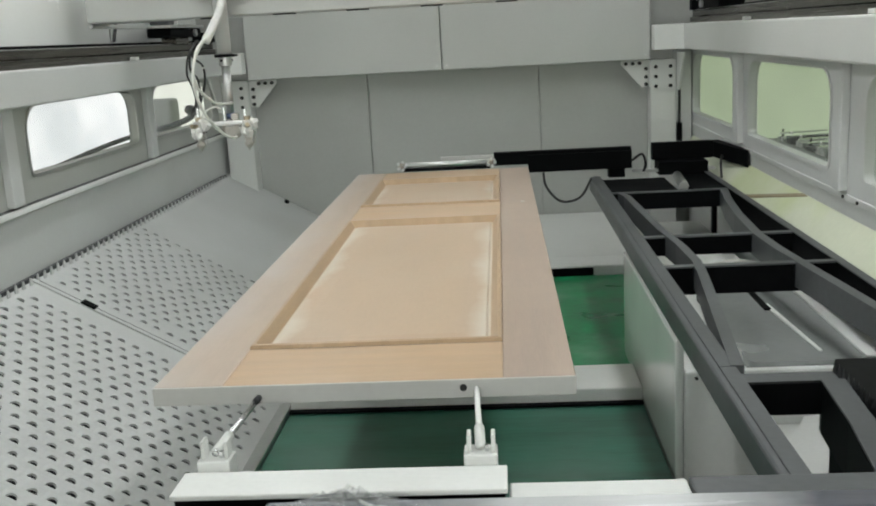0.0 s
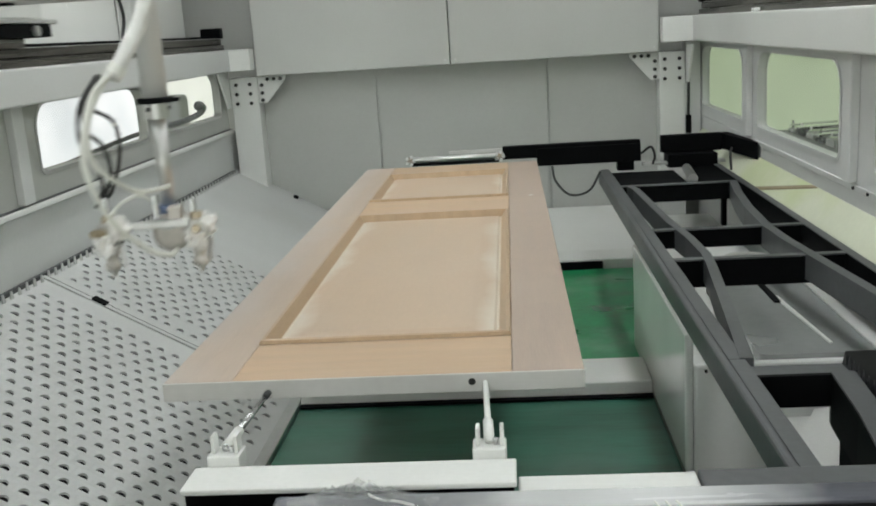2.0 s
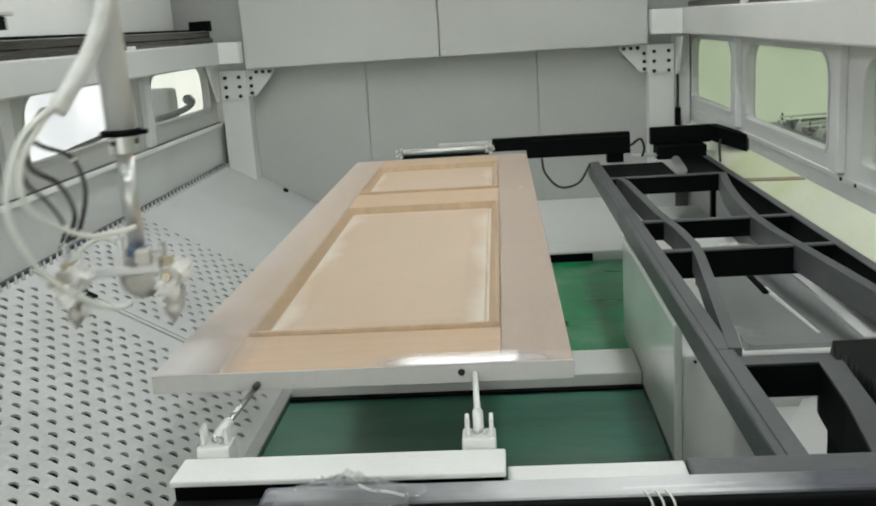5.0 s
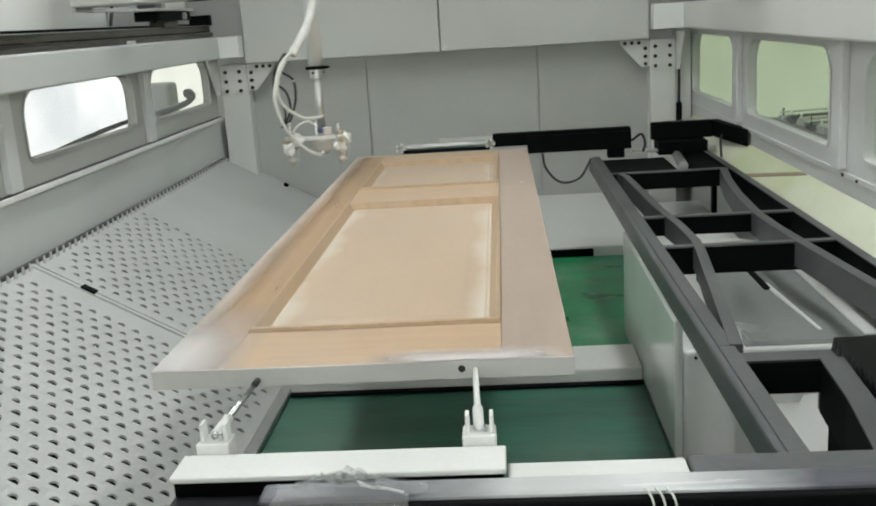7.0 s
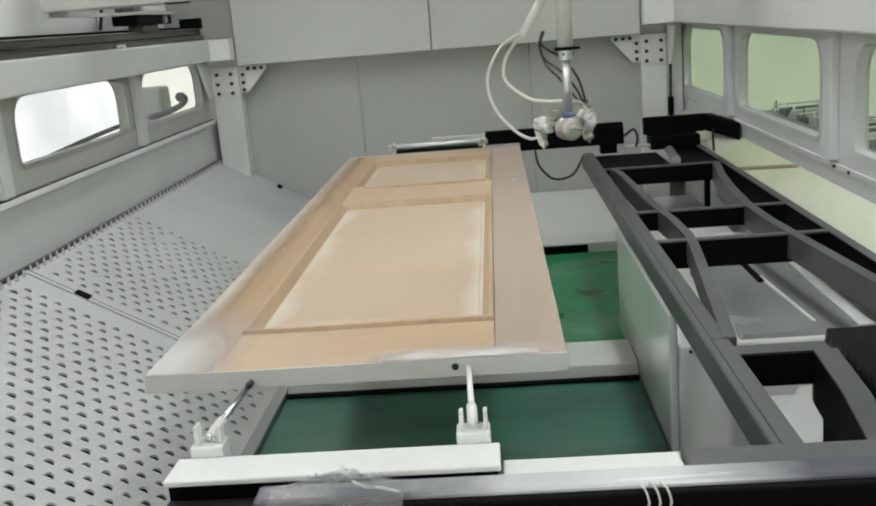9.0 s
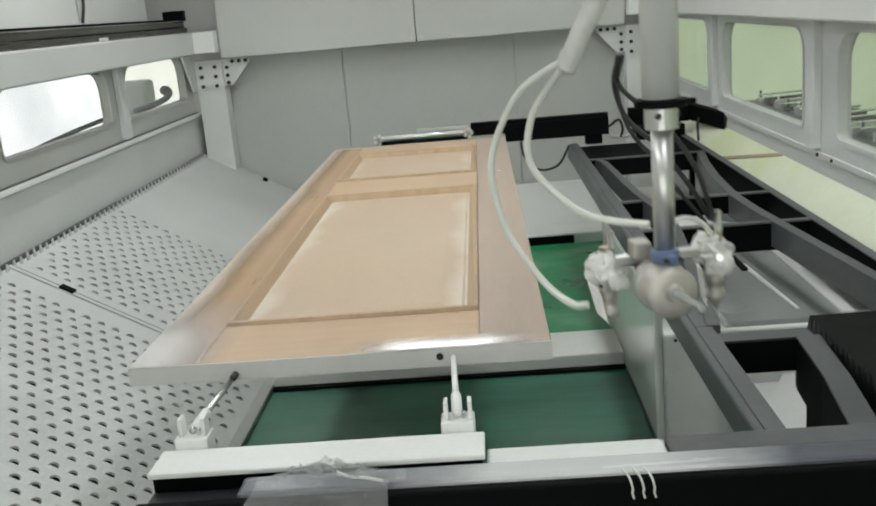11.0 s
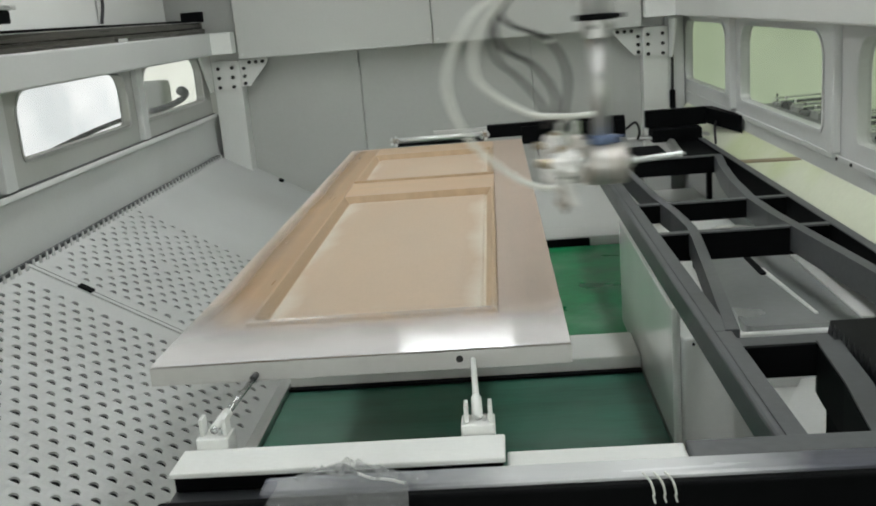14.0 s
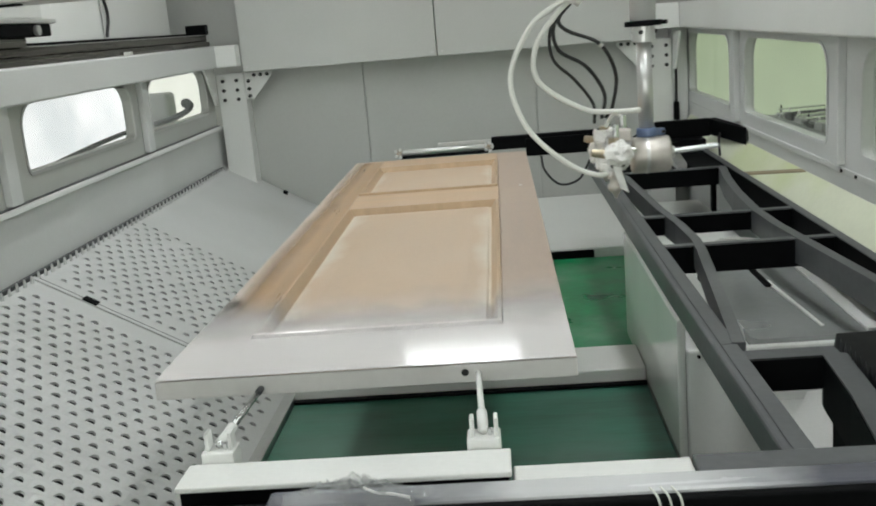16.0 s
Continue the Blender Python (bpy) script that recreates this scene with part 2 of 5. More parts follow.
def clear_film(name, tint, rough, opacity, wrinkle):
    """Thin clear plastic."""
    m = bpy.data.materials.new(name)
    m.use_nodes = True
    nt = m.node_tree
    b = nt.nodes["Principled BSDF"]
    b.inputs["Base Color"].default_value = (*tint, 1)
    b.inputs["Roughness"].default_value = rough
    b.inputs["Alpha"].default_value = opacity
    n, bp, tc = nt.nodes.new("ShaderNodeTexNoise"), nt.nodes.new("ShaderNodeBump"), nt.nodes.new("ShaderNodeTexCoord")
    n.inputs["Scale"].default_value, n.inputs["Detail"].default_value = 28, 3
    bp.inputs["Strength"].default_value, bp.inputs["Distance"].default_value = wrinkle, 0.02
    nt.links.new(tc.outputs["Object"], n.inputs["Vector"])
    nt.links.new(n.outputs["Fac"], bp.inputs["Height"])
    nt.links.new(bp.outputs[0], b.inputs["Normal"])
    return m


MAT_WRAP = clear_film("clear_plastic_wrap", (0.80, 0.82, 0.83), 0.05, 0.11, 0.7)
MAT_GLASS = clear_film("dusty_window_glass", (0.80, 0.84, 0.80), 0.06, 0.13, 0.02)


def wet_paint(name, fade_sides, one_end=False):
    """White lacquer, thin at the far end of each pass."""
    m = bpy.data.materials.new(name)
    m.use_nodes = True
    nt = m.node_tree
    b = nt.nodes["Principled BSDF"]
    b.inputs["Base Color"].default_value = (0.82, 0.79, 0.785, 1)
    b.inputs["Roughness"].default_value = 0.11
    b.inputs["Specular IOR Level"].default_value = 0.6
    tc, sep, rng = nt.nodes.new("ShaderNodeTexCoord"), nt.nodes.new("ShaderNodeSeparateXYZ"), nt.nodes.new("ShaderNodeMapRange")
    n, add = nt.nodes.new("ShaderNodeTexNoise"), nt.nodes.new("ShaderNodeMath")
    n.inputs["Scale"].default_value, n.inputs["Detail"].default_value = 9, 4
    nt.links.new(tc.outputs["Object"], n.inputs["Vector"])
    nt.links.new(tc.outputs["Generated"], sep.inputs[0])
    add.operation, add.inputs[1].default_value = "MULTIPLY_ADD", 0.30
    nt.links.new(n.outputs["Fac"], add.inputs[0])
    nt.links.new(sep.outputs[1], add.inputs[2])
    mist, speck = nt.nodes.new("ShaderNodeTexNoise"), nt.nodes.new("ShaderNodeMath")
    mist.inputs["Scale"].default_value, mist.inputs["Detail"].default_value = 1000, 1
    nt.links.new(tc.outputs["Object"], mist.inputs["Vector"])
    speck.operation, speck.inputs[1].default_value = "MULTIPLY_ADD", 0.6
    nt.links.new(mist.outputs["Fac"], speck.inputs[0])
    nt.links.new(add.outputs[0], speck.inputs[2])
    rng.inputs[1].default_value, rng.inputs[2].default_value = 0.64, 1.24
    rng.inputs[3].default_value, rng.inputs[4].default_value = 0.88, 0.0
    nt.links.new(speck.outputs[0], rng.inputs[0])
    out = rng.outputs[0]
    if fade_sides:
        # thins out towards both ends of a short stroke
        wide, mul = nt.nodes.new("ShaderNodeMapRange"), nt.nodes.new("ShaderNodeMath")
        ping = nt.nodes.new("ShaderNodeMath")
        ping.operation, ping.inputs[1].default_value = "PINGPONG", 1.0 if one_end else 0.5
        shift = nt.nodes.new("ShaderNodeMath")
        shift.operation, shift.inputs[1].default_value = "ADD", 1.0 if one_end else 0.0
        nt.links.new(sep.outputs[0], shift.inputs[0])
        nt.links.new(shift.outputs[0], ping.inputs[0])
        wide.inputs[1].default_value, wide.inputs[2].default_value = 0.0, 0.75 if one_end else 0.3
        nt.links.new(ping.outputs[0], wide.inputs[0])
        mul.operation = "MULTIPLY"
        nt.links.new(wide.outputs[0], mul.inputs[0])
        nt.links.new(out, mul.inputs[1])
        out = mul.outputs[0]
    nt.links.new(out, b.inputs["Alpha"])
    return m


def wet_tan():
    """Clear-tinted wet coat that brings out the wood of the stile."""
    m = material("wet_tan_coat", (0.56, 0.375, 0.22), 0.30, stretch=(6, 0.5, 1), vary=0.12, scale=7, fine=70, bump=0.05, dirt=(0.58, 0.45, 0.34), dirt_amount=0.5)
    nt = m.node_tree
    tc, sep, n = nt.nodes.new("ShaderNodeTexCoord"), nt.nodes.new("ShaderNodeSeparateXYZ"), nt.nodes.new("ShaderNodeTexNoise")
    n.inputs["Scale"].default_value, n.inputs["Detail"].default_value = 3.5, 5
    nt.links.new(tc.outputs["Object"], n.inputs["Vector"])
    nt.links.new(tc.outputs["Generated"], sep.inputs[0])
    add, rng = nt.nodes.new("ShaderNodeMath"), nt.nodes.new("ShaderNodeMapRange")
    add.operation, add.inputs[1].default_value = "MULTIPLY_ADD", 0.35
    nt.links.new(n.outputs["Fac"], add.inputs[0])
    nt.links.new(sep.outputs[0], add.inputs[2])
    rng.inputs[1].default_value, rng.inputs[2].default_value = 0.25, 0.85
    rng.inputs[3].default_value, rng.inputs[4].default_value = 0.0, 0.85
    nt.links.new(add.outputs[0], rng.inputs[0])
    nt.links.new(rng.outputs[0], nt.nodes["Principled BSDF"].inputs["Alpha"])
    return m


MAT_WET_TAN = wet_tan()
MAT_WET = wet_paint("wet_white_lacquer", False)
MAT_WET_CORNER = wet_paint("wet_white_lacquer_corner", True, True)
MAT_WET_SHORT = wet_paint("wet_white_lacquer_stroke", True)


# ---- mesh helpers ----
def part(name, bm, mat, parent=None, label="", smooth=False):
    """Links a bmesh as one object, under a thing or a part if given."""
    me = bpy.data.meshes.new(name)
    bmesh.ops.recalc_face_normals(bm, faces=bm.faces)
    bm.to_mesh(me)
    bm.free()
    me.materials.append(mat)
    if smooth:
        for p in me.polygons:
            p.use_smooth = True
    ob = new(name, me)
    if parent is not None:
        ob.parent = parent
    if label:
        tagged(ob, label)
    return ob


def thing(name, label, category, group="", at=(0, 0, 0)):
    ob = new(name)
    ob.location = at
    ob.empty_display_size = 0.05
    return tagged(ob, label, category, group)


def box(x0, x1, y0, y1, z0, z1, bevel=0.0, bm=None):
    bm = bm or bmesh.new()
    r = bmesh.ops.create_cube(bm, size=1.0)
    for v in r["verts"]:
        v.co = Vector((x0 + (v.co.x + 0.5) * (x1 - x0), y0 + (v.co.y + 0.5) * (y1 - y0), z0 + (v.co.z + 0.5) * (z1 - z0)))
    if bevel:
        es = list({e for v in r["verts"] for e in v.link_edges})
        bmesh.ops.bevel(bm, geom=es, offset=bevel, segments=2, profile=0.5, affect="EDGES")
    return bm


def cyl(p0, p1, r0, r1=None, n=20, bm=None, caps=True):
    """A round bar or cone from p0 to p1."""
    bm = bm or bmesh.new()
    p0, p1 = Vector(p0), Vector(p1)
    d = p1 - p0
    m = Matrix.Translation((p0 + p1) / 2) @ d.to_track_quat("Z", "Y").to_matrix().to_4x4()
    bmesh.ops.create_cone(bm, cap_ends=caps, segments=n, radius1=r0, radius2=r0 if r1 is None else r1, depth=d.length, matrix=m)
    return bm


def lathe(profile, n=24, m=None):
    """A turned shape from pairs of radius and height."""
    bm = bmesh.new()
    rings = [[bm.verts.new((r * math.cos(2 * math.pi * k / n), r * math.sin(2 * math.pi * k / n), z)) for k in range(n)] for r, z in profile]
    for a, b in zip(rings, rings[1:]):
        for k in range(n):
            bm.faces.new((a[k], a[(k + 1) % n], b[(k + 1) % n], b[k]))
    bm.faces.new(rings[0][::-1])
    bm.faces.new(rings[-1])
    if m is not None:
        bmesh.ops.transform(bm, matrix=m, verts=bm.verts)
    return bm


def sweep(points, radius, n=8, steps=6, bm=None):
    """A hose along a smooth line through the points."""
    bm = bm or bmesh.new()
    pts = [Vector(p) for p in points]
    ext = [2 * pts[0] - pts[1]] + pts + [2 * pts[-1] - pts[-2]]
    line = []
    for a, b, c, d in zip(ext, ext[1:], ext[2:], ext[3:]):
        for k in range(steps):
            u = k / steps
            line.append(0.5 * (2 * b + (c - a) * u + (2 * a - 5 * b + 4 * c - d) * u * u + (3 * b - a - 3 * c + d) * u ** 3))
    line.append(pts[-1])
    rings, up = [], Vector((0.3, 0.2, 1))
    for i, p in enumerate(line):
        t = (line[min(i + 1, len(line) - 1)] - line[max(i - 1, 0)]).normalized()
        side = t.cross(up)
        side = side.normalized() if side.length > 1e-4 else Vector((1, 0, 0))
        up = side.cross(t).normalized()
        rings.append([bm.verts.new(p + radius * (math.cos(2 * math.pi * k / n) * side + math.sin(2 * math.pi * k / n) * up)) for k in range(n)])
    for a, b in zip(rings, rings[1:]):
        for k in range(n):
            bm.faces.new((a[k], a[(k + 1) % n], b[(k + 1) % n], b[k]))
    bm.faces.new(rings[0][::-1])
    bm.faces.new(rings[-1])
    return bm


def rounded(a0, a1, b0, b1, top, k=6, low=None):
    """Corners of a rounded rectangle, as pairs; low: the lower corners' radius."""
    out, low = [], top if low is None else low
    for sa, sb, s, r in ((1, 1, 0, top), (0, 1, 1, top), (0, 0, 2, low), (1, 0, 3, low)):
        ca, cb = (a1 - r if sa else a0 + r), (b1 - r if sb else b0 + r)
        for i in range(k + 1):
            w = math.pi / 2 * (s + i / k)
            out.append((ca + r * math.cos(w), cb + r * math.sin(w)))
    return out


def squared(a0, a1, b0, b1, k=6):
    """Points on a rectangle's edge that pair with those of rounded()."""
    ca, cb, out = (a0 + a1) / 2, (b0 + b1) / 2, []
    for s in range(4):
        for i in range(k + 1):
            w = math.pi / 4 * (2 * s + 2 * i / k)
            u, v = math.cos(w), math.sin(w)
            f = 1 / max(abs(u), abs(v))
            out.append((ca + u * f * (a1 - a0) / 2, cb + v * f * (b1 - b0) / 2))
    return out


def ring_plate(outer, inner, place, d0, d1, bm=None):
    """A plate with one opening. place(a, b, d) gives a point of it at depth d."""
    bm = bm or bmesh.new()
    n = len(outer)
    V = [[bm.verts.new(place(a, b, d)) for a, b in loop] for loop in (outer, inner) for d in (d0, d1)]
    o0, o1, i0, i1 = V
    for k in range(n):
        j = (k + 1) % n
        for a, b in ((o0, i0), (i0, i1), (i1, o1), (o1, o0)):
            try:
                bm.faces.new((a[k], a[j], b[j], b[k]))
            except ValueError:
                pass
    bmesh.ops.remove_doubles(bm, verts=bm.verts, dist=1e-5)
    return bm


def prism(points, place, d0, d1, bm=None):
    bm = bm or bmesh.new()
    a = [bm.verts.new(place(u, v, d0)) for u, v in points]
    b = [bm.verts.new(place(u, v, d1)) for u, v in points]
    bm.faces.new(a)
    bm.faces.new(b[::-1])
    for k in range(len(a)):
        j = (k + 1) % len(a)
        bm.faces.new((a[k], b[k], b[j], a[j]))
    return bm


def structure(name, bm, mat, label, category="wall"):
    ob = part(name, bm, mat)
    return tagged(ob, label, category, kind="structure")


# ---- the booth ----
LX, RX, BY = -1.067, 1.06, 3.20


def on_left(y, z, d):
    return (LX - d, y, z)


def on_right(y, z, d):
    return (RX + d, y, z)


def window_wall(side, name, place, bays, z0, z1, win, sill_z, bottom):
    """A side wall: lower sheet, sill rail, posts and rounded windows."""
    wall = part(name, box(*( (LX - 0.04, LX) if side < 0 else (RX, RX + 0.04)), -2.3, BY, bottom, sill_z), MAT_SIDE)
    tagged(wall, "grey enamelled steel side wall of the spray booth", "wall", kind="structure")
    sx = LX if side < 0 else RX
    a, b = (sx, sx + 0.018) if side < 0 else (sx - 0.005, sx)
    part("sill_rail", box(a, b, -2.3, BY - 0.09, sill_z - 0.004, sill_z + 0.012, 0.002), MAT_WHITE if side < 0 else MAT_SIDE, wall)
    if side < 0:
        part("sill_gasket", box(*((a, b - 0.006) if side < 0 else (a + 0.006, b)), -2.3, BY - 0.09, sill_z + 0.0125, sill_z + 0.0155), MAT_FRAME, wall, "dark rubber gasket strip")
    for i, (y0, y1, w0, w1) in enumerate(bays):
        hole = rounded(w0, w1, win[0], win[1], 0.075, low=0.022)
        part("window_surround", ring_plate(squared(y0, y1, sill_z, z1), hole, place, 0.0, 0.03), MAT_WALL if side < 0 else MAT_SIDE, wall)
        win_ob = part("window", ring_plate(rounded(w0 - 0.010, w1 + 0.010, win[0] - 0.010, win[1] + 0.008, 0.082, low=0.03), rounded(w0, w1, win[0], win[1], 0.075, low=0.022), place, -0.003, -0.0005), MAT_ALU if side < 0 else MAT_SIDE, wall, "slim rounded window rim")
        pane = part("pane", prism(hole, place, 0.022, 0.026), MAT_GLASS, win_ob, "dusty clear window pane")
        pane.visible_shadow = False
        if y1 < BY - 0.2:
            q = (sx, sx + 0.022) if side < 0 else (sx - 0.022, sx)
            part("post", box(*q, y1 - 0.03, y1 + 0.03, sill_z + 0.019, z1, 0.003), MAT_SIDE, wall)
            if side > 0:
                part("bolt", cyl((sx - 0.0052, y1 - 0.12, sill_z + 0.004), (sx - 0.009, y1 - 0.12, sill_z + 0.004), 0.0045, n=8), MAT_BOLT, wall)
                part("bolt", cyl((sx - 0.0052, y1 - 0.02, sill_z + 0.004), (sx - 0.009, y1 - 0.02, sill_z + 0.004), 0.0045, n=8), MAT_BOLT, wall)
    return wall


left_bays = [(2.19, 3.11, 2.27, 3.00), (1.15, 2.19, 1.28, 2.09), (0.18, 1.15, 0.32, 1.03), (-0.80, 0.18, -0.66, 0.06), (-2.3, -0.80, -1.9, -1.0)]
right_bays = [(2.24, 3.19, 2.36, 3.10), (1.19, 2.24, 1.30, 2.14), (0.16, 1.19, 0.28, 1.05), (-0.87, 0.16, -0.75, 0.02), (-2.3, -0.87, -1.9, -1.0)]
window_wall(-1, "wall_west", on_left, left_bays, 0, 1.30, (1.108, 1.290), 1.022, 0.0)
window_wall(1, "wall_east", on_right, right_bays, 0, 1.31, (1.027, 1.278), 0.968, 0.0)


def wall_north():
    wall = structure("wall_north", box(-1.107, 1.072, BY + 0.003, BY + 0.05, 0.0, 1.30), MAT_WALL, "grey enamelled steel end wall made of sheet panels")
    part("upper_sheet", box(-1.35, 1.35, BY + 0.003, BY + 0.05, 1.3003, 2.4), MAT_WALL, wall)
    for x0, x1 in ((-1.02, -0.391), (-0.385, 0.387), (0.393, 1.0)):
        part("sheet_panel", box(x0, x1, BY - 0.006, BY + 0.003, 0.3, 1.30, 0.002), MAT_WALL, wall)
    return wall


wall_north()
# out of view; its opening lets the added south glow in
structure("wall_south", ring_plate(squared(-1.35, 1.35, 0.0, 2.4), rounded(-1.2, 1.2, 0.15, 2.2, 0.02), lambda a, b, d: (a, -2.303 - d, b), 0.0, 0.047), MAT_WALL, "unseen grey end wall, opened to let in fill light")
for name, x0, x1 in (("wall_west_upper", -1.35, -1.30), ("wall_east_upper", 1.30, 1.35)):
    structure(name, box(x0, x1, -2.3, BY, 1.30, 2.4), MAT_BOX, "upper white sheet wall above the gantry rail")
structure("ceiling", box(-1.35, 1.35, -2.35, BY + 0.05, 2.403, 2.45), MAT_CEIL, "plain white sheet ceiling of the booth", "ceiling")
structure("floor", box(-4.5, 4.5, -7, 14, -0.05, -0.004), MAT_FLOOR, "grey painted workshop floor", "floor")
for name, x0, x1 in (("ledge_west", -1.30, LX - 0.04), ("ledge_east", RX + 0.04, 1.30)):
    structure(name, box(x0, x1, -2.3, BY, 1.31, 1.34), MAT_WHITE, "white steel ledge behind the gantry beam", "ledge")


def header_box():
    """The covered header across the far end, in two covers."""
    ob = thing("header_cover", "light grey enamelled header cover across the booth's far end", "machine cover")
    for x0, x1 in ((-0.905, -0.038), (-0.034, 0.868)):
        p = part("cover_panel", box(x0, x1, 3.06, BY - 0.008, 1.267, 2.35, 0.004), MAT_BOX, ob)
        for sx in (x0 + 0.02, x1 - 0.02):
            part("screw", cyl((sx, 3.061, 1.287), (sx, 3.056, 1.287), 0.005, n=8), MAT_ALU, p)
    return ob


header_box()


def corner_column(x0, x1, inner):
    ob = thing("corner_column", "white steel corner column with bolted gusset plates", "column", "corner columns")
    part("post", box(x0, x1, 3.10, BY - 0.008, 0.0, 1.262, 0.004), MAT_BEAM, ob)
    s = 1 if inner > 0 else -1
    flat = lambda y: (lambda a, b, d: (a, y - d, b))
    # plate on the column's face
    cx = (x0 + x1) / 2
    face = part("gusset_plate", prism([(x0 + 0.004, 1.262), (x1 - 0.004, 1.262), (x1 - 0.004, 1.135), (x0 + 0.004, 1.135)], flat(3.10), 0.0005, 0.008), MAT_BEAM, ob)
    for bx in (cx - 0.033, cx + 0.03):
        for bz in (1.148, 1.19, 1.232):
            part("bolt", cyl((bx, 3.0935, bz), (bx, 3.083, bz), 0.0085, n=6), MAT_BOLT, face)
    # inner gusset below the header
    ix = x1 if s > 0 else x0
    tri = [(ix, 1.262), (ix + s * 0.125, 1.262), (ix + s * 0.125, 1.247), (ix + s * 0.035, 1.145), (ix, 1.145)]
    g = part("gusset_plate", prism(tri, flat(3.12), 0.0, 0.008), MAT_BEAM, ob)
    for bx, bz in ((0.017, 1.158), (0.017, 1.19), (0.017, 1.225), (0.045, 1.25), (0.075, 1.25), (0.105, 1.25)):
        part("bolt", cyl((ix + s * bx, 3.1115, bz), (ix + s * bx, 3.101, bz), 0.0085, n=6), MAT_BOLT, g)
    return ob


corner_column(-1.04, -0.915, 1)
corner_column(0.873, 0.985, -1)
# triangular side gusset between the columns and the gantry beams
for sgn, xx in ((-1, -1.041), (1, 0.986)):
    g = part("side_gusset", prism([(2.93, 1.292), (3.09, 1.292), (3.09, 1.13), (3.05, 1.13)], lambda a, b, d, xx=xx, sgn=sgn: (xx + sgn * d, a, b), 0.0, 0.008), MAT_WHITE)
    tagged(g, "white triangular steel gusset under the gantry beam", "bracket", "side gussets")
cs = part("corner_strip", box(0.986, RX - 0.006, 3.11, BY - 0.008, 0.60, 1.30, 0.003), MAT_SIDE)
tagged(cs, "pale steel strip closing the booth corner", "trim", kind="structure")
cab = part("wall_cable", sweep([(0.996, 3.09, 1.28), (0.998, 3.09, 1.1), (0.996, 3.09, 0.97), (0.996, 3.09, 0.93)], 0.006), MAT_BLACKHOSE)
tagged(cab, "thin black cable hanging in the booth corner", "cable")
part("plug", box(0.986, 1.008, 3.078, 3.102, 0.905, 0.985, 0.003), MAT_BLACK, cab)


def gantry_rail(sign):
    """A painted beam along the booth with the guide rail on it."""
    x_in, x_out = sign * 1.0, sign * 1.13
    a, b = sorted((x_in, x_out))
    ob = thing("gantry_rail_beam", "white painted beam carrying a dark linear guide rail", "beam", "gantry beams")
    z0, z1 = (1.296, 1.390) if sign < 0 else (1.305, 1.412)
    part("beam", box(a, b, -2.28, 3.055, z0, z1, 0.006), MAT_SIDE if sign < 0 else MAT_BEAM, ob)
    ia, ib = sorted((sign * 1.035, sign * 1.10))
    part("rail_bed", box(ia, ib, -2.28, 3.05, z1, z1 + 0.022, 0.002), MAT_RAIL, ob)
    ia, ib = sorted((sign * 1.045, sign * 1.075))
    part("guide_rail", box(ia, ib, -2.28, 3.05, z1 + 0.0225, z1 + 0.050, 0.004), MAT_RAIL, ob, "oiled steel guide rail")
    # thin bright strip drawn for the highlight on the rail's top
    ia, ib = sorted((sign * 1.046, sign * 1.050))
    part("rail_glint", box(ia, ib, -2.28, 3.05, z1 + 0.0503, z1 + 0.0518), MAT_SHINE, ob, "bright strip for the highlight along the rail")
    ia, ib = sorted((sign * 1.12, sign * 1.128))
    part("rack_cover", box(ia, ib, -2.28, 3.05, z1 + 0.001, z1 + 0.062), MAT_BLACK, ob)
    ia, ib = sorted((sign * 1.03, sign * 1.118))
    part("end_stop", box(ia, ib, 2.99, 3.04, z1 + 0.0505, z1 + 0.095, 0.004), MAT_BLACK, ob, "black rubber end stop")
    ea, eb = (-1.0005, -0.908) if sign < 0 else (0.872, 1.0005)
    part("end_block", box(ea, eb, 2.985, 3.055, z0 + 0.001, z1 - 0.001, 0.004), MAT_CASE, ob)
    for y in (-0.2, 0.9, 2.0):
        part("clip", box(*sorted((sign * 1.008, sign * 1.03)), y, y + 0.03, z1 + 0.001, z1 + 0.012, 0.002), MAT_WHITE, ob)
    return ob


gantry_rail(-1)
gantry_rail(1)


def upper_panels(sign):
    """Loose white sheets leaning behind the rail."""
    for y0, y1 in ((0.2, 2.28), (2.30, 3.04)):
        a, b = sorted((sign * 1.20, sign * 1.206))
        p = part("splash_sheet", box(a, b, y0, y1, 1.341, 2.1, 0.001), MAT_GLOSS)
        tagged(p, "white plastic splash sheet behind the guide rail", "sheet", "splash sheets")


upper_panels(-1)
upper_panels(1)
c = part("hanging_cord", sweep([(-1.194, 2.30, 1.46), (-1.192, 2.33, 1.55), (-1.19, 2.25, 1.7), (-1.185, 2.2, 1.95)], 0.006), MAT_BLACKHOSE)
tagged(c, "dark cord hanging before the white sheet", "cord")


